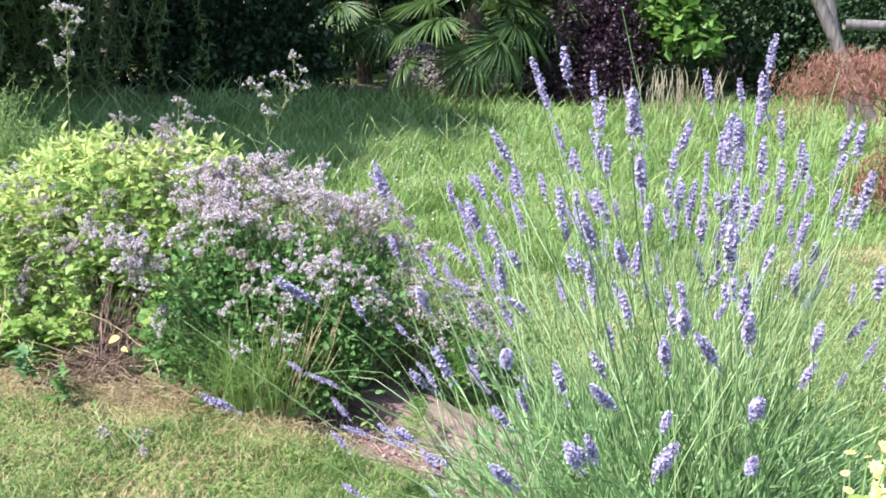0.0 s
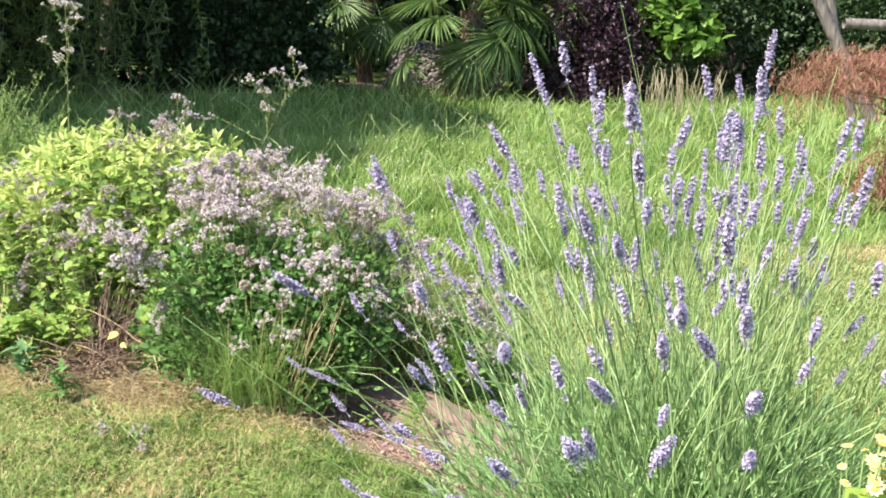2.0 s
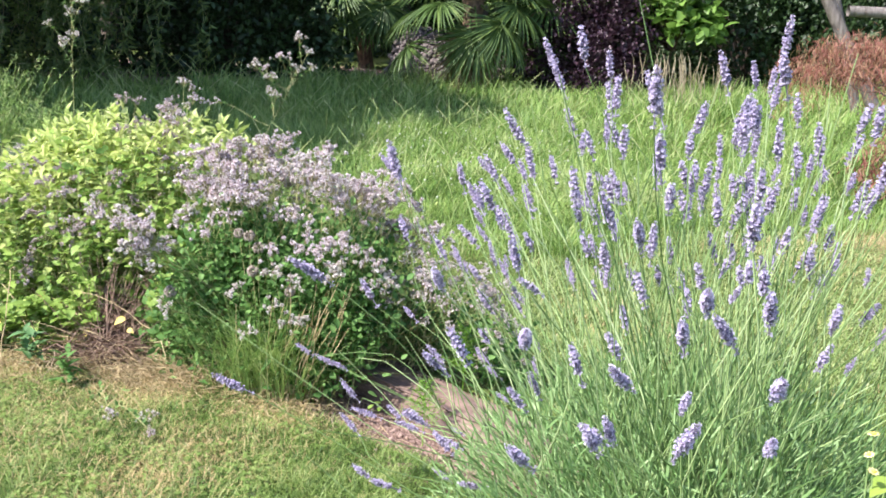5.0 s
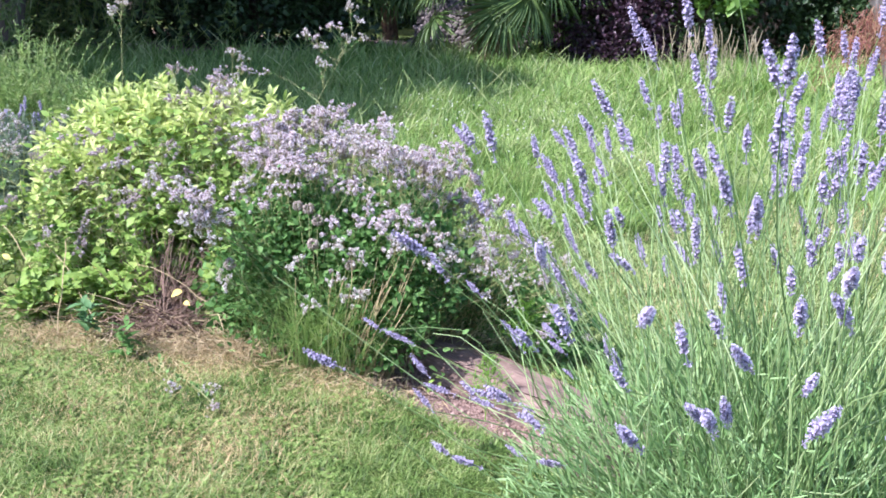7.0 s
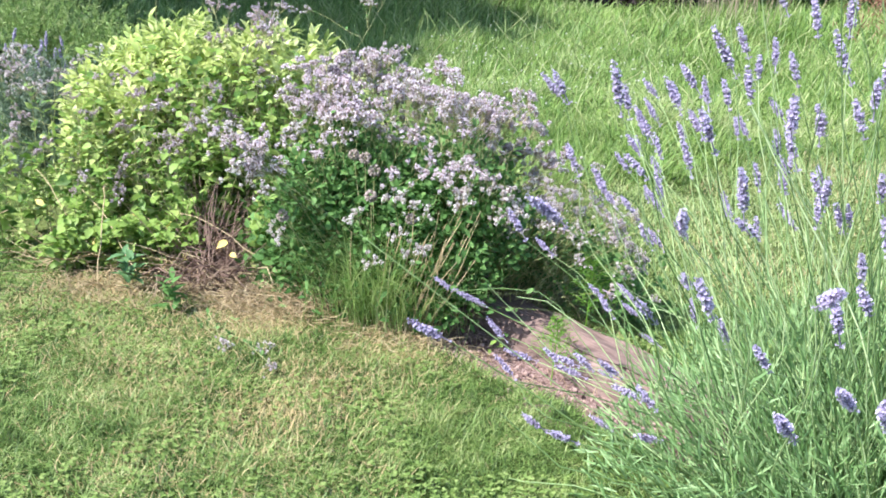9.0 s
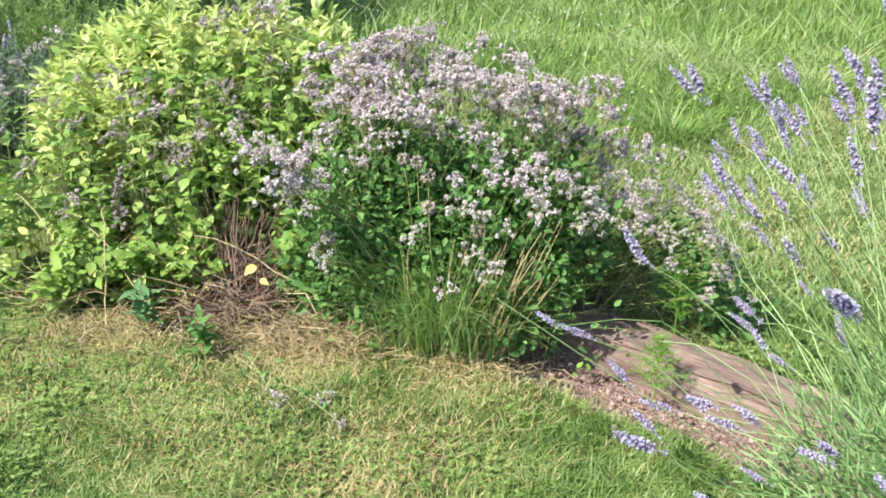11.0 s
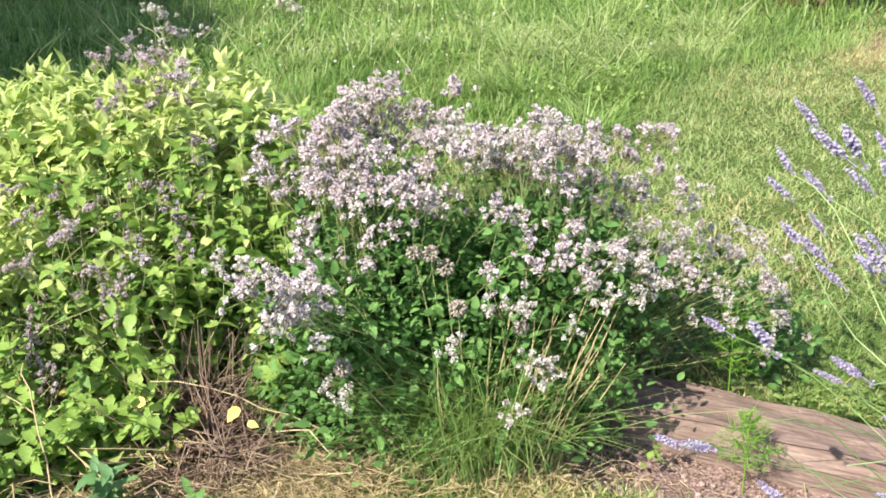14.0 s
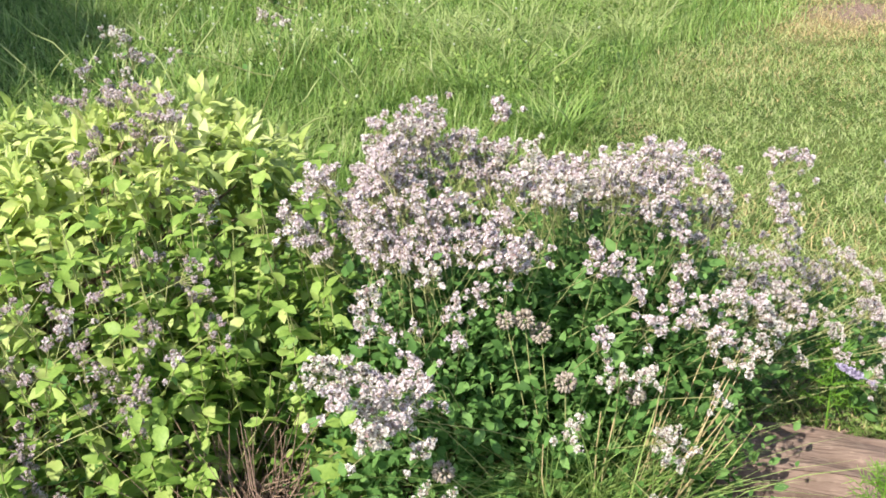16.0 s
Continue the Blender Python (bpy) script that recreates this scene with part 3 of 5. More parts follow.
def soil_crumbs():
    n = 2200
    u, w = R.uniform(-0.16, 1.1, n), R.normal(-0.11, 0.065, n)
    x, y = -0.11 + u * 0.81 + w * 0.585, 2.57 - u * 0.585 + w * 0.81
    s = 0.0018 + 0.009 * R.random(n) ** 4
    m = turn_frames(sphere_dirs(n), sphere_dirs(n)) * s[:, None, None]
    geo = scatter(bud_shape(0.8, 1.5, 5, 3), m, on_ground(x, y, 0.002))
    mm, nt, p = mat("soil_crumb")
    c = ramp(nt, nt.nodes.new("ShaderNodeNewGeometry").outputs["Random Per Island"], [(0, (0.15, 0.098, 0.078)), (1, (0.40, 0.29, 0.24))])
    nt.links.new(c, p.inputs["Base Color"])
    p.inputs["Roughness"].default_value = 0.95
    tagged(part("soil_crumbs", geo, mm, smooth=False), "crumbs of dry reddish-brown soil before the sleeper", "soil", kind="stuff")


soil_crumbs()


# ---- golden sage ----
LEAF_SAGE = leaf_shape(1, 0.37, 0.16, 0.42, rows=5)


def dome_points(n, c, r, zmin=0.0, jitter=0.06, power=1.0):
    d = sphere_dirs(n, zmin)
    lump = 1 + jitter * (wave(d[:, 0] * 3, d[:, 1] * 3 + d[:, 2] * 2, 2.4) + R.normal(0, 0.4, n))
    return np.array(c) + np.sign(d) * np.abs(d) ** power * np.array(r) * lump[:, None], d


def golden_sage():
    c, r = (-1.20, 3.30, 0.10), (0.61, 0.47, 0.645)
    root = thing("golden_sage", (-1.24, 3.20, float(gz(-1.24, 3.2))), "rounded golden variegated sage bush with yellow-green leaves", "shrub")
    inv = -np.array(root.location)
    p, d = dome_points(820, c, r, 0.02, 0.05, 0.79)
    hollow = (p[:, 1] < 3.3) & (p[:, 2] < 0.57 - 0.20 * smooth(-1.22, -1.5, p[:, 0]))      # bare and dark low down, where the balm stands before it
    keep = ~hollow | (R.random(len(p)) < 0.06 + 0.6 * smooth(-1.2, -1.45, p[:, 0]))
    p, d = p[keep], d[keep]
    d = unit(d * np.array([1, 1, 1.0]) + np.array([0, 0, 0.6]) + R.normal(0, 0.25, d.shape))
    at, dirs, size = [], [], []
    for q, e in zip(p, d):
        side = unit(np.cross(e, R.normal(0, 1, 3)))
        for lv in range(4):
            for sgn in (1, -1):
                s2 = unit(np.cross(e, side))
                side = s2
                spread = 0.25 + 0.28 * lv
                at.append(q - e * 0.026 * lv)
                dirs.append(unit(e * (1.1 - spread) + sgn * s2 * spread + R.normal(0, 0.16, 3)))
                size.append(R.uniform(0.046, 0.078) * (0.72 + 0.14 * lv))
    at, dirs, size = np.array(at), np.array(dirs), np.array(size)
    kept = (at[:, 1] > 3.3) | (at[:, 2] > 0.52 + 0.09 * smooth(-1.28, -1.12, at[:, 0]) - 0.34 * smooth(-1.25, -1.55, at[:, 0]))
    at, dirs, size = at[kept], dirs[kept], size[kept]
    hint = unit(np.array([0, 0, 1.0]) + 0.4 * R.normal(0, 1, dirs.shape))
    m = turn_frames(dirs, hint) * size[:, None, None]
    # nearest leaves, on the side of the lawn, are pieces of their own on shared shapes
    front = np.argsort(at[:, 1] - 0.8 * at[:, 2])[:290]
    shapes = [mesh_data("leaf", leaf_shape(1, w, 0.16, k, rows=5), M_sage) for w, k in ((0.33, 0.26), (0.37, 0.42), (0.41, 0.55))]
    for i in front:
        ob = part("leaf", shapes[i % 3], None, root)
        ob.matrix_basis = Matrix.Translation(at[i] + inv) @ Matrix(m[i].tolist()).to_4x4()
    rest = np.setdiff1d(np.arange(len(at)), front)
    v, f = scatter(LEAF_SAGE, m[rest], at[rest])
    tagged(part("foliage", (v + inv, f), M_sage, root), kind="stuff")
    # older leaves inside
    n = 1500
    q = np.array(c) + sphere_dirs(n, -0.1) * np.array(r) * R.uniform(0.55, 0.93, n)[:, None]
    q = q[~((q[:, 1] < 3.3) & (q[:, 2] < 0.53 - 0.18 * smooth(-1.22, -1.5, q[:, 0])))]
    n = len(q)
    dd = unit(sphere_dirs(n) + np.array([0, 0, 0.2]))
    v, f = scatter(LEAF_SAGE, turn_frames(dd, sphere_dirs(n)) * R.uniform(0.04, 0.07, n)[:, None, None], q)
    tagged(part("inner_foliage", (v + inv, f), M_sage_green, root), kind="stuff")
    n = 60
    a = on_ground(R.normal(-1.24, 0.1, n), R.normal(3.2, 0.08, n))
    b, _ = dome_points(n, c, np.array(r) * 0.92, 0.1)
    v, f = tubes(bows(a, b, 5, 0.5, 0.02), np.tile(np.linspace(0.007, 0.002, 5), (n, 1)))
    tagged(part("branchwork", (v + inv, f), M_brownstem, root), kind="stuff")


golden_sage()


# ---- oregano ----
def cluster_mesh(seed, flower, heads=9):
    """One oregano flower head: small rounded sprays of florets and dark bracts on short stalks."""
    g = np.random.default_rng(seed)
    centres = g.normal(0, 1, (heads, 3)) * np.array([0.019, 0.019, 0.009]) + np.array([0, 0, 0.010])
    fl, br = [], []
    for cc in centres:
        n = 13
        d = unit(g.normal(0, 1, (n, 3)) + np.array([0, 0, 0.4]))
        m = turn_frames(d, unit(g.normal(0, 1, (n, 3)))) * g.uniform(0.0027, 0.0047, n)[:, None, None]
        fl.append(scatter(petals_shape(4, 1.0, 0.5, 0.9), m, cc + d * g.uniform(0.0020, 0.0095, n)[:, None]))
        d = unit(g.normal(0, 1, (6, 3)) + np.array([0, 0, 0.1]))
        m = turn_frames(d, unit(g.normal(0, 1, (6, 3)))) * 0.0052
        br.append(scatter(bud_shape(0.5, 1.5, 4, 3), m, np.tile(cc, (6, 1))))
    a = np.tile([0, 0, -0.03], (heads, 1)) + 0 * centres
    st = tubes(bows(a, centres, 3, 0.3), np.full((heads, 3), 0.0007), 3)
    fl, br, st = merge(*fl), merge(*br), merge(st)
    geo = merge(fl, br, st)
    slots = np.concatenate([np.zeros(len(fl[1])), np.ones(len(br[1])), np.full(len(st[1]), 2)])
    return mesh_data("flower_head", geo, flower, M_bract, M_stem, slots=slots)


PINK = [cluster_mesh(s, M_oreg_fl, h) for s, h in ((1, 9), (2, 12), (3, 14), (4, 7))]
PALE = [cluster_mesh(s, M_oreg_pale, h) for s, h in ((5, 9), (6, 12), (7, 7))]
FADED = [cluster_mesh(s, M_faded, h) for s, h in ((8, 8), (9, 11), (10, 6))]
LEAF_SMALL = leaf_shape(1, 0.62, 0.12, 0.15, rows=3)
LEAF_BALM = leaf_shape(1, 0.66, 0.14, 0.22, teeth=0.07, rows=6)


def oregano(name, label, tips, kinds, root_at, spread, leaves, leaf_r, leaf_c, stem_sag=0.5, sizes=(0.66, 1.06), axis=False, faded=False):
    """An oregano plant: stems from the root to each flower cluster, and small leaves below."""
    rz = float(gz(root_at[0], root_at[1]))
    root = thing(name, (*root_at, rz), label, "herb plant", "oregano plants")
    inv = -np.array(root.location)
    n = len(tips)
    g = on_ground(R.normal(root_at[0], spread[0], n), R.normal(root_at[1], spread[1], n))
    if axis:                                     # side shoots leave the first stem below their heads
        s = np.clip((tips[:, 2] - rz - 0.09) / (tips[0, 2] - rz), 0.2, 0.95)[1:, None]
        g[1:] = g[0] * (1 - s) + tips[0] * s
    paths = bows(g, tips, 6, stem_sag, 0.008 if not axis else 0.003)
    for i in range(n):
        v, f = tubes(paths[i:i + 1], np.linspace(0.0016, 0.0008, 6)[None], 3)
        part("stem", (v + inv, f), M_stem, root)
    for i, t in enumerate(tips):
        pool = PINK if kinds[i] else (FADED if faded else PALE)
        ob = part("flower_head", pool[i % len(pool)], None, root)
        lean = unit(paths[i, -1] - paths[i, -2] + np.array([0, 0, 0.02]))
        q = Vector(lean).to_track_quat("Z", "Y")
        ob.matrix_basis = Matrix.LocRotScale(Vector(t + inv), q, Vector([R.uniform(*sizes)] * 3))
    if leaves:
        d = sphere_dirs(leaves, 0.0)
        q = np.array(leaf_c) + d * np.array(leaf_r) * (R.uniform(0.35, 1, leaves) ** 0.5)[:, None] * (1 + 0.12 * R.normal(0, 1, leaves))[:, None]
        q[:, 2] = np.maximum(q[:, 2], gz(q[:, 0], q[:, 1]) + 0.01)
        along, across = (q[:, 0] + 0.11) * 0.81 - (q[:, 1] - 2.57) * 0.585, (q[:, 0] + 0.11) * 0.585 + (q[:, 1] - 2.57) * 0.81
        clear = (along > -0.24) & (across < 0.21) & (q[:, 2] < 0.17 + 1.3 * (across + 0.02))            # the sleeper stays clear
        q, d = q[~clear], d[~clear]
        leaves = len(q)
        dd = unit(d * 0.6 + sphere_dirs(leaves) + np.array([0, 0, 0.25]))
        m = turn_frames(dd, unit(np.array([0, 0, 1.0]) + 0.5 * R.normal(0, 1, dd.shape))) * R.uniform(0.012, 0.036, leaves)[:, None, None]
        v, f = scatter(LEAF_SMALL, m, q)
        tagged(part("foliage", (v + inv, f), M_oreg, root), kind="stuff")
    # small leaves up the stems
    k = n * 9
    i = R.integers(0, n, k)
    s = R.uniform(0.25, 0.9, k) * 5
    j = s.astype(int)
    q = paths[i, j] + (paths[i, np.minimum(j + 1, 5)] - paths[i, j]) * (s - j)[:, None]
    dd = unit(sphere_dirs(k) * np.array([1, 1, 0.5]) + np.array([0, 0, 0.3]))
    m = turn_frames(dd, np.tile([0, 0, 1.0], (k, 1))) * R.uniform(0.010, 0.022, k)[:, None, None]
    v, f = scatter(LEAF_SMALL, m, q)
    tagged(part("stem_leaves", (v + inv, f), M_oreg, root), kind="stuff")
    return root


def oregano_plants():
    # the main bush: a loose flat canopy of heads over dark leaves
    n = 84                                                  # sprays, each of several heads
    a, q = R.uniform(0, 2 * np.pi, n), np.sqrt(R.random(n))
    x, y = -0.34 + 0.48 * q * np.cos(a), 2.68 + 0.32 * q * np.sin(a) - 0.22 * (0.44 * q * np.cos(a))
    pick = R.integers(0, n, 275)
    x, y, q = x[pick] + R.normal(0, 0.026, 275), y[pick] + R.normal(0, 0.024, 275), q[pick]
    lift = R.normal(0, 0.046, n)[pick]
    n = 275
    top = np.stack([x, y, 0.655 - 0.15 * q ** 2.5 + 0.12 * (y - 2.64) - 0.12 * (x + 0.40) + lift + R.normal(0, 0.014, n)], 1)
    top = top[R.random(n) < 0.24 + 0.72 * smooth(2.42, 2.70, y)]
    peak = np.stack([R.normal(-0.52, 0.085, 24), R.normal(2.91, 0.06, 24), R.uniform(0.64, 0.775, 24)], 1)
    peak = np.concatenate([peak, np.stack([R.normal(-0.66, 0.06, 26), R.normal(2.74, 0.08, 26), R.normal(0.61, 0.035, 26)], 1)])
    crest = np.stack([R.uniform(-0.46, -0.02, 34), R.normal(2.68, 0.07, 34), R.normal(0.66, 0.028, 34)], 1)
    crest[:, 2] -= 0.14 * (crest[:, 0] + 0.3)
    arch = np.stack([R.uniform(-0.32, 0.02, 11), R.normal(2.46, 0.04, 11), R.uniform(0.64, 0.79, 11)], 1)
    tuft = np.array([[-0.78, 2.34, 0.57], [-0.75, 2.34, 0.48], [-0.62, 2.36, 0.24], [-0.42, 2.35, 0.40], [-0.33, 2.33, 0.33], [-0.20, 2.34, 0.46]])
    left = tuft[R.integers(0, 2, 24)] + R.normal(0, 0.038, (24, 3))
    front = tuft[R.integers(2, 6, 18)] + R.normal(0, 0.06, (18, 3))
    back = top[:, 0] + 0.6 * (top[:, 1] - 2.68) < -0.36
    for tips, at, c, pale, words in ((np.concatenate([top[back], peak, left]), (-0.56, 2.70), (-0.54, 2.70, 0.04), 0.12, "flowering oregano bush with dense pale pink flower heads"),
                                     (np.concatenate([top[~back], crest, arch, front]), (-0.24, 2.66), (-0.22, 2.66, 0.04), 0.2, "flowering oregano bush with pale pink and whitish heads")):
        kinds = (R.random(len(tips)) > pale) & (tips[:, 2] > 0.47)
        oregano("oregano", words, tips, kinds, at, (0.11, 0.1), 9600, (0.33, 0.30, 0.50), c)
    # sprawling part behind the sleeper
    n = 100
    a, q = R.uniform(0, 2 * np.pi, n), np.sqrt(R.random(n))
    x, y = 0.18 + 0.27 * q * np.cos(a), 2.62 + 0.17 * q * np.sin(a)
    tips = np.stack([x, y, 0.44 - 0.20 * q ** 2 - 0.25 * (x - 0.18) * (x > 0.3) + R.normal(0, 0.035, n)], 1)
    oregano("oregano", "sprawling oregano with greyish-white flower heads behind the sleeper", tips, R.random(n) < 0.45, (0.0, 2.74), (0.1, 0.06), 1500, (0.36, 0.18, 0.28), (0.14, 2.66, 0.04), 0.1, (0.42, 0.75))
    # shoots through the sage
    n = 30
    tips = np.stack([R.normal(-1.07, 0.085, n), R.normal(3.14, 0.10, n), R.normal(0.70, 0.06, n)], 1)
    oregano("oregano", "oregano shoots with faded mauve heads growing through the sage", tips, R.random(n) < 0.25, (-1.0, 2.95), (0.08, 0.08), 0, None, None, faded=True)
    n = 80
    tips = np.stack([R.uniform(-1.8, -0.95, n), R.normal(2.78, 0.11, n), R.uniform(0.22, 0.64, n)], 1)
    oregano("oregano", "thin oregano shoots with small faded heads before the sage", tips, R.random(n) < 0.15, (-1.35, 2.85), (0.25, 0.08), 0, None, None, sizes=(0.5, 0.9), faded=True)
    # a tall upright stem and slanting ones behind the sage
    tips = np.array([[-1.47, 3.30, 1.24], [-1.52, 3.29, 1.235], [-1.44, 3.31, 1.235], [-1.41, 3.28, 1.19], [-1.48, 3.32, 1.14], [-1.57, 3.30, 1.10], [-1.46, 3.29, 1.06], [-1.52, 3.31, 1.02]])
    oregano("oregano", "one tall upright oregano stem with white flower heads", tips, [0] * 8, (-1.50, 3.30), (0.004, 0.004), 0, None, None, 0.0, (0.6, 0.95), True)
    tips = np.array([[-0.55, 3.46, 1.04], [-0.58, 3.45, 1.09], [-0.54, 3.47, 0.98], [-0.63, 3.46, 1.01], [-0.67, 3.45, 1.01], [-0.60, 3.47, 0.97], [-0.70, 3.44, 0.93],
                     [-0.78, 3.47, 0.97], [-0.73, 3.46, 0.96], [-0.68, 3.44, 0.86], [-0.71, 3.48, 0.87], [-0.93, 3.46, 0.82]])
    oregano("oregano", "slanting oregano stem with pinkish white heads beside the sage", tips, [0, 0, 0, 1, 1, 0, 0, 0, 1, 0, 0, 1], (-1.10, 3.50), (0.005, 0.005), 60, (0.12, 0.1, 0.4), (-1.0, 3.5, 0.2), 0.0, (0.6, 0.95), True)
    tips = np.array([[-1.06, 3.42, 0.89], [-1.03, 3.46, 0.86], [-1.03, 3.45, 0.82], [-1.0, 3.46, 0.81], [-1.06, 3.44, 0.79], [-1.14, 3.46, 0.80]])
    oregano("oregano", "short oregano stem with whitish heads behind the sage", tips, [0, 0, 1, 1, 0, 1], (-1.12, 3.48), (0.005, 0.005), 0, None, None, 0.0, (0.6, 0.9), True)
    # one stem fallen on the lawn
    tips = np.array([[-0.74, 2.09, 0.03], [-0.76, 2.12, 0.03], [-0.65, 2.10, 0.035], [-0.63, 2.12, 0.03], [-0.58, 2.01, 0.03], [-0.60, 2.04, 0.025]])
    oregano("oregano", "oregano stem with faded heads lying on the lawn", tips, [0, 1, 0, 0, 1, 0], (-0.95, 2.34), (0.01, 0.01), 0, None, None, 0.0, (0.42, 0.62))


oregano_plants()


# ---- lemon balm under the sage ----
def lemon_balm():
    root = thing("lemon_balm", (-1.3, 2.75, float(gz(-1.3, 2.75))), "leafy green lemon balm thicket with toothed leaves", "herb plant")
    inv = -np.array(root.location)
    n = 300
    x, y = R.uniform(-1.95, -0.72, n), R.uniform(2.52, 3.08, n)
    keep = (((x + 1.3) / 0.68) ** 2 + ((y - 2.82) / 0.31) ** 2 < 1) & (((x + 0.95) / 0.10) ** 2 + ((y - 2.62) / 0.11) ** 2 > 1)
    keep &= (x > -1.45) | ((x > -1.82) & (R.random(n) < 0.4))
    x, y = np.append(x[keep], R.uniform(-1.24, -0.70, 70)), np.append(y[keep], R.uniform(2.72, 2.98, 70))      # thickest towards the oregano
    n = len(x)
    top = (0.16 + 0.42 * smooth(2.5, 2.9, y)) * R.uniform(0.6, 1.15, n) * (1 - 0.3 * smooth(-1.5, -1.95, x))
    a = on_ground(x, y)
    b = a + np.stack([R.normal(0, 0.05, n), R.normal(-0.04, 0.05, n), top], 1)
    paths = bows(a, b, 6, 0.3, 0.008)
    for i in range(n):
        v, f = tubes(paths[i:i + 1], np.linspace(0.0022, 0.001, 6)[None], 4)
        part("stem", (v + inv, f), M_stem, root)
    at, dirs, size = [], [], []
    for i in range(n):
        a0 = R.uniform(0, 2 * np.pi)
        for lv in range(7):
            s = 1 - lv * 0.13
            k = min(int(s * 5), 4)
            q = paths[i, k] + (paths[i, k + 1] - paths[i, k]) * (s * 5 - k)
            for h in (0, np.pi):
                an = a0 + lv * np.pi / 2 + h
                at.append(q)
                dirs.append((np.cos(an), np.sin(an), R.uniform(-0.5, 0.8)))
                size.append(R.uniform(0.032, 0.064) * (0.68 + 0.1 * min(lv, 4)))
    at, dirs, size = np.array(at), unit(np.array(dirs)), np.array(size)
    m = turn_frames(dirs, unit(np.array([0, 0, 1.0]) + 0.45 * R.normal(0, 1, dirs.shape))) * size[:, None, None]
    front = np.argsort(at[:, 1] - 0.5 * at[:, 2])[:280]
    shapes = [mesh_data("leaf", leaf_shape(1, w, 0.14, k, teeth=0.07, rows=6), M_balm) for w, k in ((0.6, 0.15), (0.66, 0.25), (0.72, 0.3))]
    for i in front:
        ob = part("leaf", shapes[i % 3], None, root)
        ob.matrix_basis = Matrix.Translation(at[i] + inv) @ Matrix(m[i].tolist()).to_4x4()
    rest = np.setdiff1d(np.arange(len(at)), front)
    v, f = scatter(LEAF_BALM, m[rest], at[rest])
    tagged(part("foliage", (v + inv, f), M_balm, root), kind="stuff")
    # small young leaves between the large ones
    n = 4200
    i, s = R.integers(0, len(paths), n), R.uniform(0.1, 0.95, n) * 5
    j = s.astype(int)
    q = paths[i, j] + (paths[i, j + 1] - paths[i, j]) * (s - j)[:, None] + R.normal(0, 0.018, (n, 3))
    d = unit(sphere_dirs(n) * np.array([1, 1, 0.6]) + np.array([0, 0, 0.2]))
    v, f = scatter(leaf_shape(1, 0.6, 0.14, 0.2, teeth=0.06, rows=4), turn_frames(d, unit(np.array([0, 0, 1.0]) + 0.5 * R.normal(0, 1, d.shape))) * R.uniform(0.012, 0.030, n)[:, None, None], q)
    tagged(part("young_leaves", (v + inv, f), M_balm, root), kind="stuff")
    # long dry stalks that arch out to the lawn
    for x, y, z, dx, dy in ((-1.62, 2.66, 0.30, 0.27, -0.16), (-1.46, 2.66, 0.24, 0.30, -0.20), (-1.20, 2.60, 0.20, 0.30, -0.14), (-1.70, 2.62, 0.16, -0.14, -0.12), (-1.34, 2.62, 0.30, 0.06, -0.22), (-1.08, 2.58, 0.24, 0.40, -0.06)):
        u = np.linspace(0, 1, 8)[:, None]
        p0 = np.array([x, y, z]) + np.concatenate([dx * u, dy * u, -(z - float(gz(x + dx, y + dy)) - 0.02) * u ** 1.6], 1) + R.normal(0, 0.004, (8, 3))
        part("dry_stalk", tubes((p0 + inv)[None], np.linspace(0.0014, 0.0022, 8)[None], 4), M_straw, root, "pale dry stalk")
    n = 10
    q = np.stack([R.uniform(-1.6, -0.85, n), R.uniform(2.5, 2.7, n), R.uniform(0.08, 0.22, n)], 1)
    q[0], q[1] = (-1.285, 2.71, 0.16), (-0.90, 2.52, 0.18)
    d = unit(sphere_dirs(n) * np.array([1, 1, 0.3]))
    me = mesh_data("leaf", LEAF_BALM, M_yellow)
    for i in range(n):
        ob = part("leaf", me, None, root, "yellowed leaf")
        mm = turn_frames(d[i:i + 1], np.array([[0, -0.7, 0.7]]))[0] * R.uniform(0.022, 0.04)
        ob.matrix_basis = Matrix.Translation(q[i] + inv) @ Matrix(mm.tolist()).to_4x4()


lemon_balm()


# ---- dead stems and straw ----
def straws(name, label, n, c, r, top, length, rad, material, upright, category):
    x, y = R.normal(c[0], r[0], n), R.normal(c[1], r[1], n)
    a = on_ground(x, y) + np.stack([0 * x, 0 * x, R.uniform(0.002, top, n)], 1)
    az = R.uniform(0, 2 * np.pi, n)
    el = R.uniform(0, 1, n) * upright
    L = R.uniform(0.5, 1.2, n) * length
    b = a + np.stack([np.cos(az) * np.cos(el), np.sin(az) * np.cos(el), np.sin(el)], 1) * L[:, None]
    geo = tubes(bows(a, b, 4, 0.0, 0.008), np.tile([1, 0.95, 0.85, 0.5], (n, 1)) * R.uniform(0.6, 1.3, n)[:, None] * rad, 3)
    tagged(part(name, geo, material), label, category, kind="stuff")




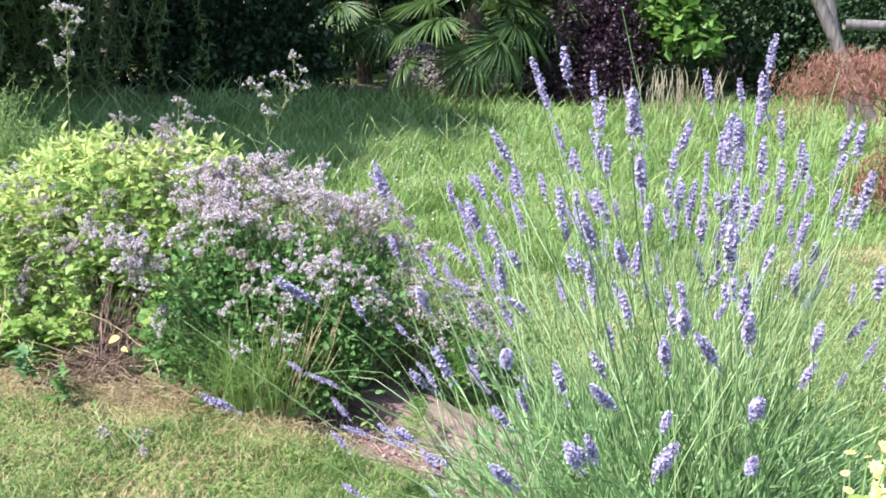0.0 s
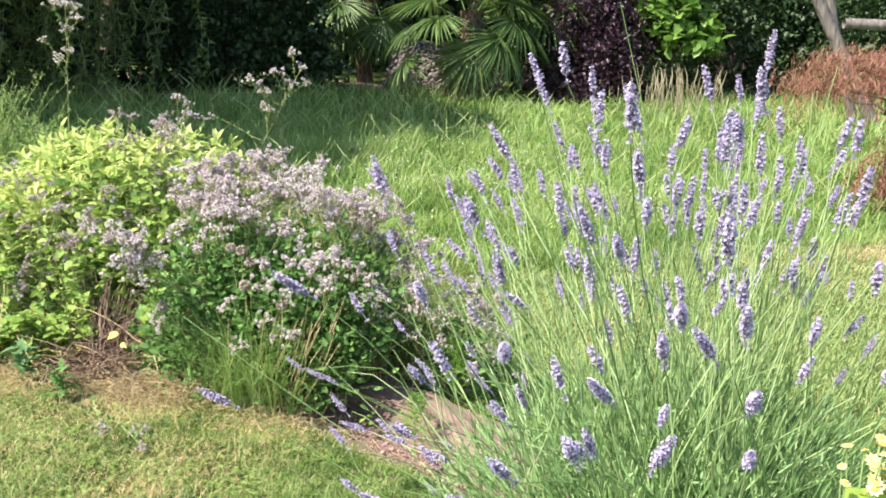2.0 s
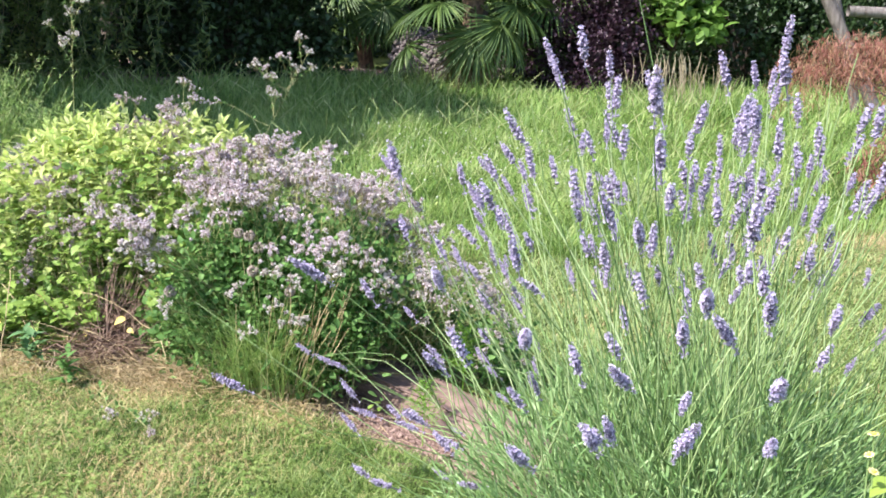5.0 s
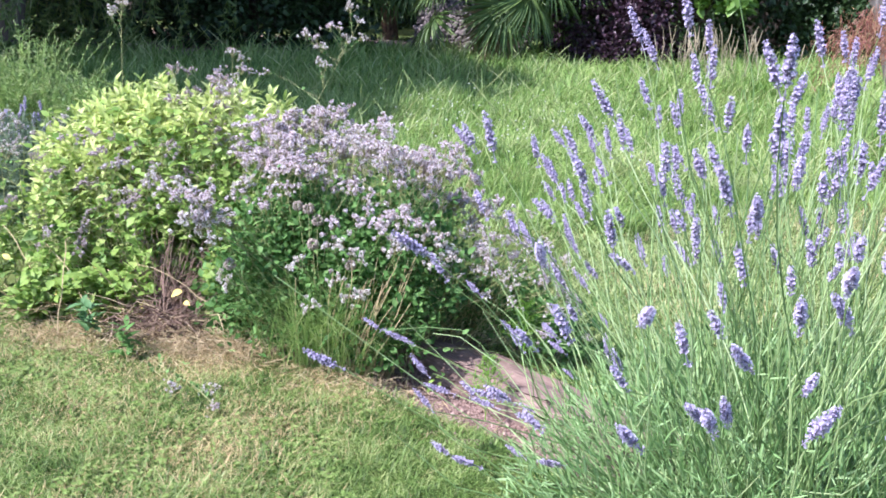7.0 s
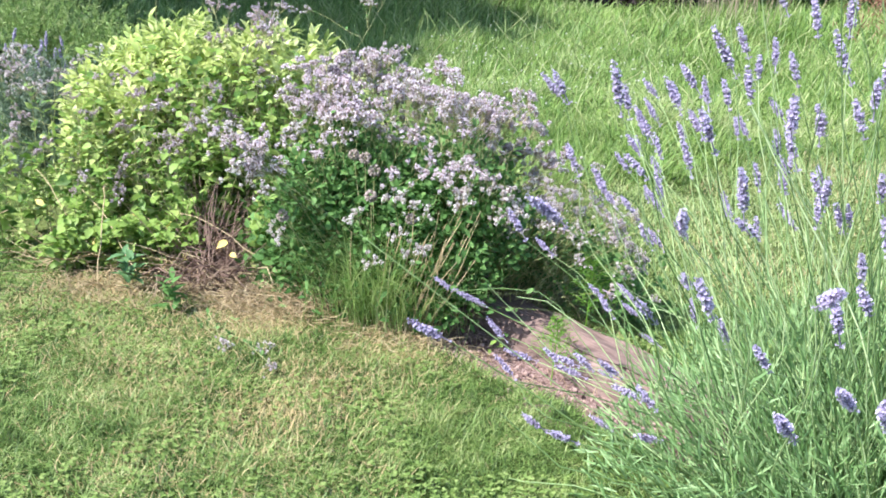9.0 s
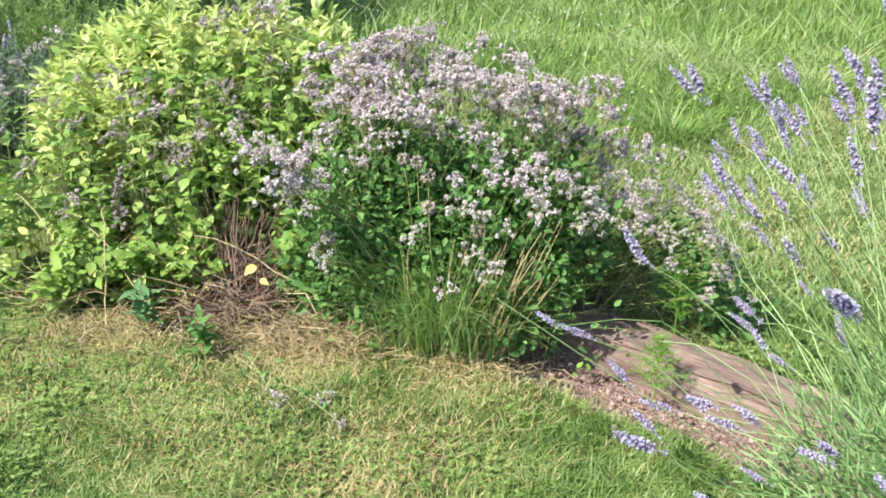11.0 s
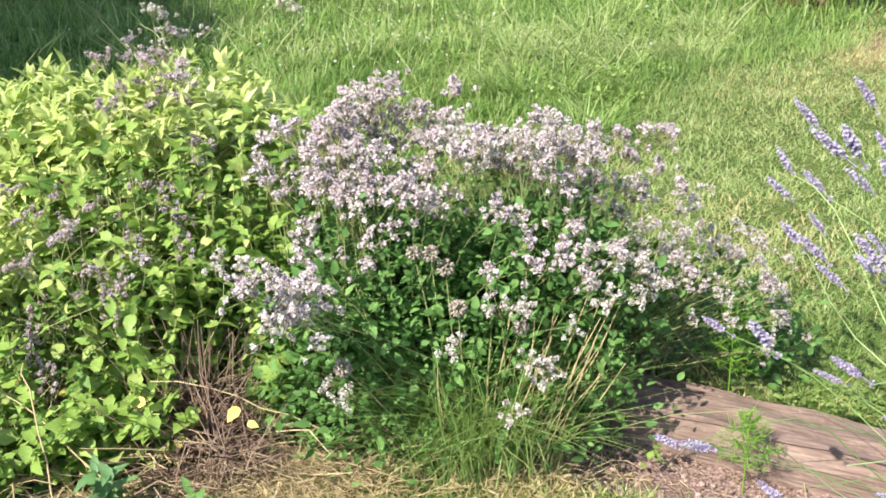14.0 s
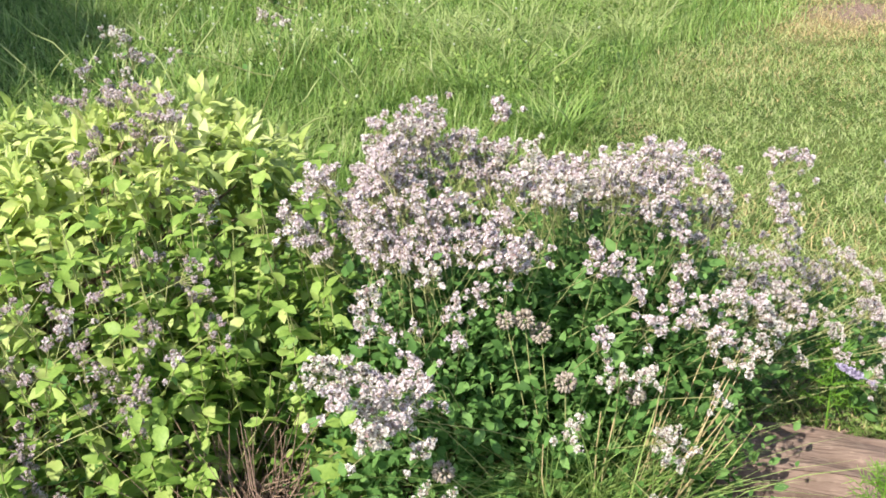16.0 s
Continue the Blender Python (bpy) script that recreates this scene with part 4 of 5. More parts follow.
def dead_heap():
    c = np.array([-0.98, 2.58, float(gz(-0.98, 2.58))])
    root = thing("dead_stem_heap", c, "heap of brown dead stems at the bed's edge", "dead stems")
    n = 800
    a = np.stack([R.normal(0.02, 0.06, n), R.normal(0.0, 0.08, n), 0.10 * R.random(n) ** 1.5], 1)
    az, el, L = R.uniform(0, 2 * np.pi, n), R.uniform(-0.3, 0.7, n), R.uniform(0.06, 0.19, n)
    b = a + np.stack([np.cos(az) * np.cos(el), np.sin(az) * np.cos(el), np.sin(el)], 1) * L[:, None]
    k = 130                                                  # old stalks that lean together
    q = R.uniform(0, 2 * np.pi, k)
    a[:k] = np.stack([R.uniform(0.03, 0.17, k) * np.cos(q), R.uniform(0.03, 0.16, k) * np.sin(q), np.zeros(k)], 1)
    b[:k] = np.stack([R.normal(-0.02, 0.10, k), R.normal(0.07, 0.07, k), R.uniform(0.08, 0.34, k)], 1)
    b[:50] = np.stack([R.normal(-0.04, 0.07, 50), R.normal(0.10, 0.06, 50), R.uniform(0.16, 0.33, 50)], 1)
    b[:, 2] = np.maximum(b[:, 2], 0.004)
    p = bows(a, b, 4, 0.0, 0.012)
    r = np.tile([1, 0.95, 0.85, 0.5], (n, 1)) * R.uniform(0.5, 1.5, n)[:, None] * 0.0014
    for i in range(270):
        part("dead_stem", tubes(p[i:i + 1], r[i:i + 1], 3), M_brownstem, root)
    tagged(part("litter", tubes(p[270:], r[270:], 3), M_brownstem, root), kind="stuff")


dead_heap()
straws("straw_mulch", "dry straw lying at the bed's foot", 620, (-0.74, 2.42), (0.14, 0.07), 0.035, 0.09, 0.0010, M_straw, 0.7, "straw")
straws("straw_mulch", "dry straw lying before the lemon balm", 320, (-1.25, 2.40), (0.14, 0.06), 0.02, 0.07, 0.0010, M_straw, 0.6, "straw")
straws("straw_mulch", "dry stalks lying under the lemon balm", 150, (-1.22, 2.53), (0.24, 0.04), 0.07, 0.20, 0.0016, M_straw, 0.45, "straw")
straws("straw_mulch", "dry straw lying round the grass tuft", 160, (-0.3, 2.36), (0.14, 0.06), 0.015, 0.10, 0.0012, M_straw, 0.25, "straw")
straws("straw_mulch", "bits of dry straw on the soil's edge", 70, (0.02, 2.22), (0.16, 0.10), 0.012, 0.07, 0.0010, M_straw, 0.25, "straw")


# ---- sedge tuft ----
def sedge_tuft():
    c = (-0.41, 2.42)
    root = thing("grass_tuft", (*c, float(gz(*c))), "arching tuft of green sedge grass with tan stalks", "grass tuft")
    inv = -np.array(root.location)
    n = 460
    x, y = R.normal(c[0] + 0.02, 0.085, n), R.normal(c[1], 0.04, n)
    az = R.uniform(-math.pi - 0.5, 0.5, n)
    geo = (on_ground(x, y) + inv, R.uniform(0.20, 0.47, n), R.uniform(0.0022, 0.0048, n), az, R.uniform(0.0, 0.26, n), R.uniform(0.1, 0.95, n))
    for i in range(290):
        part("blade", blades(*[g[i:i + 1] for g in geo], 5), M_tuft, root)
    tagged(part("undergrowth", blades(*[g[290:] for g in geo], 5), M_tuft, root), kind="stuff")
    n = 28
    right = R.random(n) < 0.93
    a = on_ground(R.normal(c[0] + np.where(right, 0.12, 0.0), 0.045, n), R.normal(c[1], 0.03, n))
    b = a + np.stack([np.where(right, R.uniform(0.03, 0.16, n), R.normal(-0.05, 0.06, n)), R.normal(-0.03, 0.04, n), R.uniform(0.26, 0.44, n)], 1)
    p = bows(a, b, 5, 0.1, 0.004)
    me_r = np.array([0.0013, 0.0012, 0.0011, 0.0016, 0.0009])
    for i in range(n):
        v, f = tubes(p[i:i + 1], me_r[None], 4)
        part("stalk", (v + inv, f), M_straw, root)


sedge_tuft()


# ---- chive seed heads ----
def chives():
    c = np.array([-0.40, 2.48, float(gz(-0.40, 2.48))])
    root = thing("chives", c, "chive stems with dry tan round seed heads", "herb plant")
    g = np.random.default_rng(21)
    n = 90
    d = unit(g.normal(0, 1, (n, 3)))
    head = mesh_data("seed_head", scatter(bud_shape(0.0022, 0.008, 4, 3), turn_frames(d, unit(g.normal(0, 1, (n, 3)))), d * 0.007), M_seed)
    for tip in ((-0.50, 2.50, 0.507), (-0.465, 2.50, 0.50), (-0.435, 2.50, 0.465), (-0.67, 2.36, 0.338), (-0.425, 2.42, 0.409), (-0.30, 2.40, 0.36)):
        t = np.array(tip) - c
        part("stem", tubes(bows(np.array([[t[0] * 0.4, t[1] * 0.4, 0.0]]), t[None], 5, 0.3, 0.003), np.full((1, 5), 0.0012), 4), M_stem, root)
        ob = part("seed_head", head, None, root)
        ob.matrix_basis = Matrix.LocRotScale(Vector(t), Euler((0, 0, R.uniform(0, 6))).to_quaternion(), Vector([R.uniform(1.1, 1.5)] * 3))


chives()


# ---- feathery sprigs, blue-green leaf plant ----
def feathery_sprig(at, h):
    z = float(gz(*at))
    root = thing("fennel_sprig", (*at, z), "bright green feathery fennel seedling by the sleeper", "herb plant", "fennel seedlings")
    n = 26
    s = np.linspace(0.34, 1, n)
    base = np.stack([0 * s, 0 * s, s * h * 0.8], 1)
    a0 = np.arange(n) * 2.4
    d = unit(np.stack([np.cos(a0), np.sin(a0), np.full(n, 0.5)], 1))
    tip = base + d * (h * 0.40 * (1.2 - s))[:, None]
    geo = [tubes(bows(base, tip, 4, 0.2), np.tile(np.linspace(0.0011, 0.0005, 4), (n, 1)), 3)]
    k = n * 16
    i = np.repeat(np.arange(n), 16)
    t = np.tile(np.linspace(0.15, 1, 16), n)
    q = base[i] + (tip - base)[i] * t[:, None]
    dd = unit(d[i] * 0.7 + sphere_dirs(k))
    e = q + dd * R.uniform(0.010, 0.028, k)[:, None]
    geo.append(tubes(bows(q, e, 3), np.tile([0.0009, 0.0008, 0.0004], (k, 1)), 3))
    part("frond", merge(*geo), M_fern, root)
    part("stem", tubes(np.stack([np.zeros(4), np.zeros(4), np.linspace(-0.01, h * 0.82, 4)], 1)[None], np.full((1, 4), 0.0018), 5), M_fern, root)


feathery_sprig((0.24, 2.54), 0.30)
feathery_sprig((0.155, 2.27), 0.25)


def leaf_plant(name, label, at, n, size, material, shape, category, tall=0.08):
    z = float(gz(*at))
    root = thing(name, (*at, z), label, category)
    me = mesh_data("leaf", shape, material)
    for i in range(n):
        a = i * 2.4 + R.normal(0, 0.3)
        d = np.array([[math.cos(a), math.sin(a), R.uniform(0.2, 1.1)]])
        m = turn_frames(unit(d), np.array([[0, 0, 1.0]]))[0] * size * R.uniform(0.7, 1.2)
        ob = part("leaf", me, None, root)
        ob.matrix_basis = Matrix.Translation((R.normal(0, 0.012), R.normal(0, 0.012), R.uniform(0.01, tall))) @ Matrix(m.tolist()).to_4x4()


leaf_plant("poppy_seedling", "blue-green leafy seedling at the bed's edge", (-1.17, 2.41), 24, 0.055, M_blue, leaf_shape(1, 0.42, 0.2, 0.3, 0.12, 8), "seedling", 0.13)
leaf_plant("weed_seedling", "green leafy weed on the dry edge of the lawn", (-0.99, 2.30), 24, 0.05, M_oreg, leaf_shape(1, 0.42, 0.12, 0.3, 0.08, 6), "seedling", 0.11)
leaf_plant("weed_seedling", "low green weed by the soil", (-0.02, 2.36), 7, 0.022, M_balm, leaf_shape(1, 0.6, 0.12, 0.2, 0.0, 4), "seedling")


# ---- lavender ----
def spike_mesh(seed, whorls, length, gap):
    """A lavender flower spike along +z, base at 0: rings of calyces with small open flowers, one ring set apart below."""
    g = np.random.default_rng(seed)
    cal, pet = [], []
    zs = np.concatenate([[0.0], gap + np.linspace(0, length - gap, whorls)])
    for i, z in enumerate(zs):
        s = 0.0 if i == 0 else (i - 1) / (whorls - 1)
        r = 0.0058 * g.uniform(0.78, 1.15) * (0.75 if i == 0 else (0.80 + 0.5 * math.sin(math.pi * min(1, 0.2 + 0.8 * s))) * (1 - 0.45 * s ** 3))
        n = int(g.integers(8, 12)) if i else 5
        a = np.arange(n) * 2 * np.pi / n + g.uniform(0, 6.3)
        d = unit(np.stack([np.cos(a), np.sin(a), g.uniform(0.2, 1.3, n)], 1))
        at = np.stack([np.cos(a) * 0.0012, np.sin(a) * 0.0012, z + g.normal(0, 0.0019 if i else 0.0010, n)], 1)
        m = turn_frames(d, unit(g.normal(0, 1, (n, 3)))) * (r / 0.0074 * g.uniform(0.85, 1.2, n))[:, None, None]
        cal.append(scatter(bud_shape(0.0020, 0.0088, 4, 3), m, at))
        o = g.random(n) < 0.62
        k = int(o.sum())
        if k:
            m2 = turn_frames(unit(d[o] + g.normal(0, 0.25, (k, 3))), unit(g.normal(0, 1, (k, 3)))) * g.uniform(0.0023, 0.0038, k)[:, None, None]
            pet.append(scatter(petals_shape(4, 1.0, 0.45, 0.95), m2, at[o] + d[o] * (r * 1.15)))
    cal, pet = merge(*cal), merge(*pet)
    ax = merge(tubes(np.stack([np.zeros(3), np.zeros(3), np.linspace(-0.002, length, 3)], 1)[None], np.full((1, 3), 0.0011), 4))
    geo = merge(cal, pet, ax)
    slots = np.concatenate([np.zeros(len(cal[1])), np.ones(len(pet[1])), np.zeros(len(ax[1]))])
    return mesh_data("flower_spike", geo, M_lavcal, M_lavpet, slots=slots)


SPIKE_LENGTHS = (0.076, 0.064, 0.092, 0.052, 0.080, 0.044)
SPIKES = [spike_mesh(s, w, l, g) for s, w, l, g in zip(range(1, 7), (9, 8, 11, 7, 9, 6), SPIKE_LENGTHS, (0.018, 0.014, 0.024, 0.010, 0.028, 0.008))]
# spikes that stand out, by the sheaf: the middle of each spike
TALL_SHEAF = [(0.463, 1.879, 1.128), (0.487, 1.679, 1.096), (0.528, 1.414, 1.173), (0.583, 1.549, 1.134), (0.604, 1.628, 1.074), (0.632, 1.015, 1.119), (0.833, 1.776, 1.124),
              (0.933, 1.994, 1.113), (0.950, 1.816, 1.078), (1.035, 2.315, 1.080), (0.960, 1.820, 1.197), (0.859, 1.293, 1.147), (0.615, 1.386, 1.010),
              (0.661, 1.163, 1.016), (0.935, 1.976, 1.008), (0.976, 2.256, 0.912), (0.65, 1.22, 1.10)]
NEAR_SHEAF = [(0.668, 1.030, 0.975), (0.767, 0.903, 0.971), (0.639, 1.128, 0.897), (0.588, 1.122, 0.927), (0.710, 0.848, 0.878), (0.794, 1.148, 0.743), (0.478, 0.955, 0.770),
              (0.562, 1.180, 0.655), (0.626, 1.003, 0.705), (0.720, 1.107, 0.745), (0.714, 0.970, 0.689), (0.701, 0.841, 0.685), (0.590, 0.989, 0.607), (0.616, 1.020, 0.611),
              (0.848, 0.994, 0.625), (0.821, 0.890, 0.753), (0.815, 0.967, 0.837), (0.900, 1.487, 0.903), (0.673, 1.395, 0.737), (0.60, 1.18, 0.533)]
SIDE_SHEAF = [(0.515, 2.216, 0.955), (0.393, 2.373, 0.788), (0.347, 2.496, 0.717), (0.482, 2.120, 0.840), (0.203, 1.369, 0.941), (0.082, 1.964, 0.842), (0.215, 2.020, 0.619),
              (0.144, 1.860, 0.705), (0.418, 2.329, 0.695), (0.561, 2.284, 0.737), (0.617, 2.342, 0.917), (1.051, 2.201, 0.857), (1.001, 1.948, 0.650), (0.119, 1.117, 0.796),
              (0.466, 1.486, 0.699), (0.299, 2.152, 0.531), (0.339, 1.998, 0.505), (0.030, 2.015, 0.494), (0.358, 2.437, 0.498), (0.368, 2.218, 0.532), (0.321, 2.529, 0.611)]
BACK_SHEAF = [(0.100, 1.940, 0.848), (0.282, 2.467, 0.573), (0.095, 2.319, 0.348), (0.289, 1.963, 0.682), (0.401, 2.423, 0.372), (0.580, 2.507, 0.694), (0.551, 2.247, 0.528), (0.380, 2.491, 0.563),
              (0.228, 2.30, 0.54), (0.246, 2.25, 0.53), (0.306, 2.10, 0.84), (0.253, 2.05, 0.81), (0.299, 2.10, 0.75), (0.297, 2.0, 0.77), (0.348, 2.20, 0.685), (0.35, 2.0, 0.625),
              (0.289, 2.20, 0.683), (0.342, 1.90, 0.858), (0.38, 1.95, 0.888), (0.328, 2.20, 0.28), (0.183, 1.90, 0.208)]
LOW_SHEAF = [(-0.055, 1.225, 0.539), (0.234, 1.843, 0.411), (0.258, 1.823, 0.385), (0.259, 1.423, 0.420), (0.323, 1.353, 0.406), (0.278, 1.774, 0.122), (0.367, 1.604, 0.193),
             (0.466, 1.186, 0.581), (0.398, 2.125, 0.192), (-0.077, 2.012, 0.296), (-0.05, 2.05, 0.27), (0.191, 1.479, 0.236), (0.299, 1.346, 0.572), (0.487, 1.640, 0.429),
             (0.288, 1.975, 0.150), (0.472, 2.267, 0.311), (0.477, 2.024, 0.319), (0.13, 1.55, 0.22), (0.05, 1.75, 0.24), (0.22, 1.70, 0.30), (0.351, 2.30, 0.20),
             (0.013, 1.90, 0.263), (0.15, 1.80, 0.26), (0.197, 1.75, 0.251), (0.311, 1.60, 0.292), (0.081, 1.80, 0.252), (-0.137, 2.0, 0.326)]


def lavender():
    c = np.array([0.86, 1.64, 0.0])
    c[2] = float(gz(c[0], c[1]))
    root = thing("lavender", c, "large lavender bush with purple flower spikes on pale stems", "shrub")
    known = np.array(TALL_SHEAF + NEAR_SHEAF + SIDE_SHEAF + BACK_SHEAF + LOW_SHEAF)
    n = 330
    inner = np.arange(n) > 210                               # shorter stems inside, on the lawn's side
    el = radians(90) - np.abs(R.normal(0, radians(38), n))
    el = np.where(el < radians(14), R.uniform(radians(20), radians(65), n), el)
    el = np.where(inner, R.uniform(radians(22), radians(66), n), el)
    az = np.where(inner, R.normal(radians(250), radians(50), n), R.uniform(0, 2 * np.pi, n))
    L = np.where(inner, R.uniform(0.50, 0.92, n), R.uniform(0.74, 1.16, n))
    tip = c + np.stack([np.cos(az) * np.cos(el), np.sin(az) * np.cos(el), np.sin(el)], 1) * L[:, None] * np.array([1.0, 1.0, 0.95])
    k = 34                                                   # a sheaf that leans to the oregano
    tip = np.concatenate([tip, np.stack([R.normal(0.34, 0.11, k), R.normal(2.02, 0.17, k), R.uniform(0.42, 0.84, k)], 1)])
    bare = tip[:, 0] < 0.24 * (tip[:, 1] - 0.2) - 0.04 + 0.10 * smooth(1.2, 0.7, tip[:, 1])     # nothing leans out over the sleeper and the lawn but the known ones
    low = (tip[:, 0] < 0.62) & (tip[:, 2] < 0.42)
    close = np.min(np.linalg.norm(tip[:, None] - known[None], axis=2), axis=1) < 0.045
    tip = np.concatenate([known, tip[~(bare | low | close)]])[:264]
    n, nk = len(tip), len(known)
    a = on_ground(c[0] + (tip[:, 0] - c[0]) * 0.22 + R.normal(0, 0.10, n), c[1] + (tip[:, 1] - c[1]) * 0.22 + R.normal(0, 0.10, n)) + np.array([0, 0, 0.05])
    shape = R.integers(0, 6, n)
    size = R.uniform(0.82, 1.18, n)
    shape[:nk] = np.array([0, 2, 4, 1, 2])[R.integers(0, 5, nk)]
    size[:nk] = R.uniform(0.88, 1.12, nk)
    size[nk - len(LOW_SHEAF):nk] *= 0.8
    ahead = unit(unit((tip - a) * np.array([1, 1, 0.8])) + R.normal(0, 0.15, tip.shape) + np.array([0, 0, 0.12]))
    half = np.array(SPIKE_LENGTHS)[shape] * size * 0.5
    tip[:nk] -= ahead[:nk] * half[:nk, None]
    paths = bows(a, tip, 10, R.normal(-0.05, 0.25, n), 0.026)
    rad = np.linspace(0.0020, 0.0010, 10)
    for i in range(n):
        v, f = tubes(paths[i:i + 1] - c, rad[None] * R.uniform(0.75, 1.15), 4)
        part("stem", (v, f), M_lavstem, root)
        q = Vector(ahead[i]).to_track_quat("Z", "Y") @ Euler((0, 0, R.uniform(0, 6.3))).to_quaternion()
        ob = part("flower_spike", SPIKES[shape[i]], None, root)
        ob.matrix_basis = Matrix.LocRotScale(Vector(tip[i] - c), q, Vector([size[i]] * 3))
    # flowerless shoots
    n = 330
    el = np.clip(radians(90) - np.abs(R.normal(0, radians(40), n)), radians(10), radians(90))
    az = R.uniform(0, 2 * np.pi, n)
    t2 = c + np.stack([np.cos(az) * np.cos(el), np.sin(az) * np.cos(el), np.sin(el)], 1) * R.uniform(0.45, 0.95, n)[:, None]
    a = on_ground(c[0] + (t2[:, 0] - c[0]) * 0.3, c[1] + (t2[:, 1] - c[1]) * 0.3) + np.array([0, 0, 0.04])
    t2 = t2 + R.normal(0, 0.19, t2.shape)
    t2[:, 2] = np.maximum(t2[:, 2], c[2] + 0.08)
    p = bows(a, t2, 6, R.normal(-0.1, 0.3, n), 0.03)
    v, f = tubes(p - c, np.tile(np.linspace(0.002, 0.0009, 6), (n, 1)), 4)
    tagged(part("undergrowth", (v, f), M_lavshoot, root), kind="stuff")
    # narrow leaves
    n = 16000
    d = sphere_dirs(n, 0.02)
    q = c + d * np.array([0.62, 0.62, 0.56]) * (R.uniform(0.15, 1, n) ** 0.6)[:, None]
    q[:, 2] = np.maximum(q[:, 2], c[2] + 0.02)
    dd = unit(d + R.normal(0, 0.55, (n, 3)) + np.array([0, 0, 0.55]))
    m = turn_frames(dd, unit(R.normal(0, 1, (n, 3)))) * R.uniform(0.03, 0.07, n)[:, None, None]
    v, f = scatter(leaf_shape(1, 0.085, 0.2, 0.15, rows=3), m, q)
    tagged(part("foliage", (v - c, f), M_lavleaf, root), kind="stuff")


lavender()


# ---- yellow flowers beside the lavender ----
def yellow_flowers():
    c = np.array([0.93, 0.78, float(gz(0.93, 0.78))])
    root = thing("feverfew", c, "white and yellow flowers with lime-green leaves beside the lavender", "flower plant")
    n = 44
    tip = np.stack([R.normal(0.022, 0.024, n), R.normal(-0.055, 0.026, n), 0.0 * R.random(n)], 1)
    tip[:, 2] = 0.775 + 0.9 * tip[:, 0] + R.normal(0, 0.012, n)
    a = np.stack([R.normal(0, 0.02, n), R.normal(0, 0.02, n), np.zeros(n)], 1)
    p = bows(a, tip, 5, 0.3, 0.006)
    for i in range(n):
        part("stem", tubes(p[i:i + 1], np.linspace(0.0026, 0.0010, 5)[None], 5), M_lavstem, root)
    rays, disc = petals_shape(9, 1.0, 0.12, 0.5), bud_shape(0.46, 0.42, 7)
    geo = merge(rays, disc)
    fm = mesh_data("flower", geo, M_ray, M_yellow, slots=np.concatenate([np.zeros(len(rays[1])), np.ones(len(disc[1]))]))
    for i in range(n):
        q = Vector((R.normal(0, 0.4), R.normal(-0.3, 0.4), 1)).to_track_quat("Y", "Z")
        ob = part("flower", fm, None, root)
        ob.matrix_basis = Matrix.LocRotScale(Vector(tip[i]), q, Vector([R.uniform(0.005, 0.0105)] * 3))
    lm = mesh_data("leaf", leaf_shape(1, 0.62, 0.14, 0.3, 0.05, 6), M_lime)
    for i in range(70):
        j = int(R.integers(0, n))
        s = R.uniform(0.35, 0.95) * 4
        k = int(s)
        at = p[j, k] + (p[j, k + 1] - p[j, k]) * (s - k)
        d = unit(np.array([[R.normal(), R.normal(), R.uniform(-0.3, 0.5)]]))
        ob = part("leaf", lm, None, root)
        ob.matrix_basis = Matrix.Translation(at) @ Matrix((turn_frames(d, np.array([[0, 0, 1.0]]))[0] * R.uniform(0.03, 0.055)).tolist()).to_4x4()


yellow_flowers()


# ---- clumps left of the bed ----
def spiky_clump(name, label, at, n, h, r, material, category, flowers=None, spikes=0):
    c = np.array([at[0], at[1], float(gz(*at))])
    root = thing(name, c, label, category)
    a = np.stack([R.normal(0, r * 0.3, n), R.normal(0, r * 0.3, n), np.zeros(n)], 1)
    tip = np.stack([R.normal(0, r, n), R.normal(0, r, n), R.uniform(0.55, 1.0, n) * h], 1)
    p = bows(a, tip, 6, 0.4, 0.015)
    for i in range(n):
        part("stem", tubes(p[i:i + 1], np.linspace(0.003, 0.0012, 6)[None], 3), material, root)
    k = n * 70
    i = R.integers(0, n, k)
    s = R.uniform(0.2, 1, k) * 4.99
    j = s.astype(int)
    q = p[i, j] + (p[i, j + 1] - p[i, j]) * (s - j)[:, None]
    dd = unit(sphere_dirs(k) + np.array([0, 0, 0.8]))
    m = turn_frames(dd, sphere_dirs(k)) * R.uniform(0.022, 0.042, k)[:, None, None]
    tagged(part("foliage", scatter(leaf_shape(1, 0.14, 0.2, 0.1, rows=2), m, q), material, root), kind="stuff")
    if flowers:
        for t in tip[:flowers]:
            ob = part("flower_head", PALE[int(R.integers(0, 3))], None, root)
            ob.matrix_basis = Matrix.LocRotScale(Vector(t), Euler((R.normal(0, 0.4), R.normal(0, 0.4), 0)).to_quaternion(), Vector([R.uniform(0.8, 1.3)] * 3))
    for t in tip[:spikes]:
        ob = part("flower_spike", SPIKES[int(R.integers(0, 6))], None, root)
        ob.matrix_basis = Matrix.LocRotScale(Vector(t), Euler((R.normal(0, 0.25), R.normal(0, 0.25), 0)).to_quaternion(), Vector([R.uniform(0.8, 1.1)] * 3))


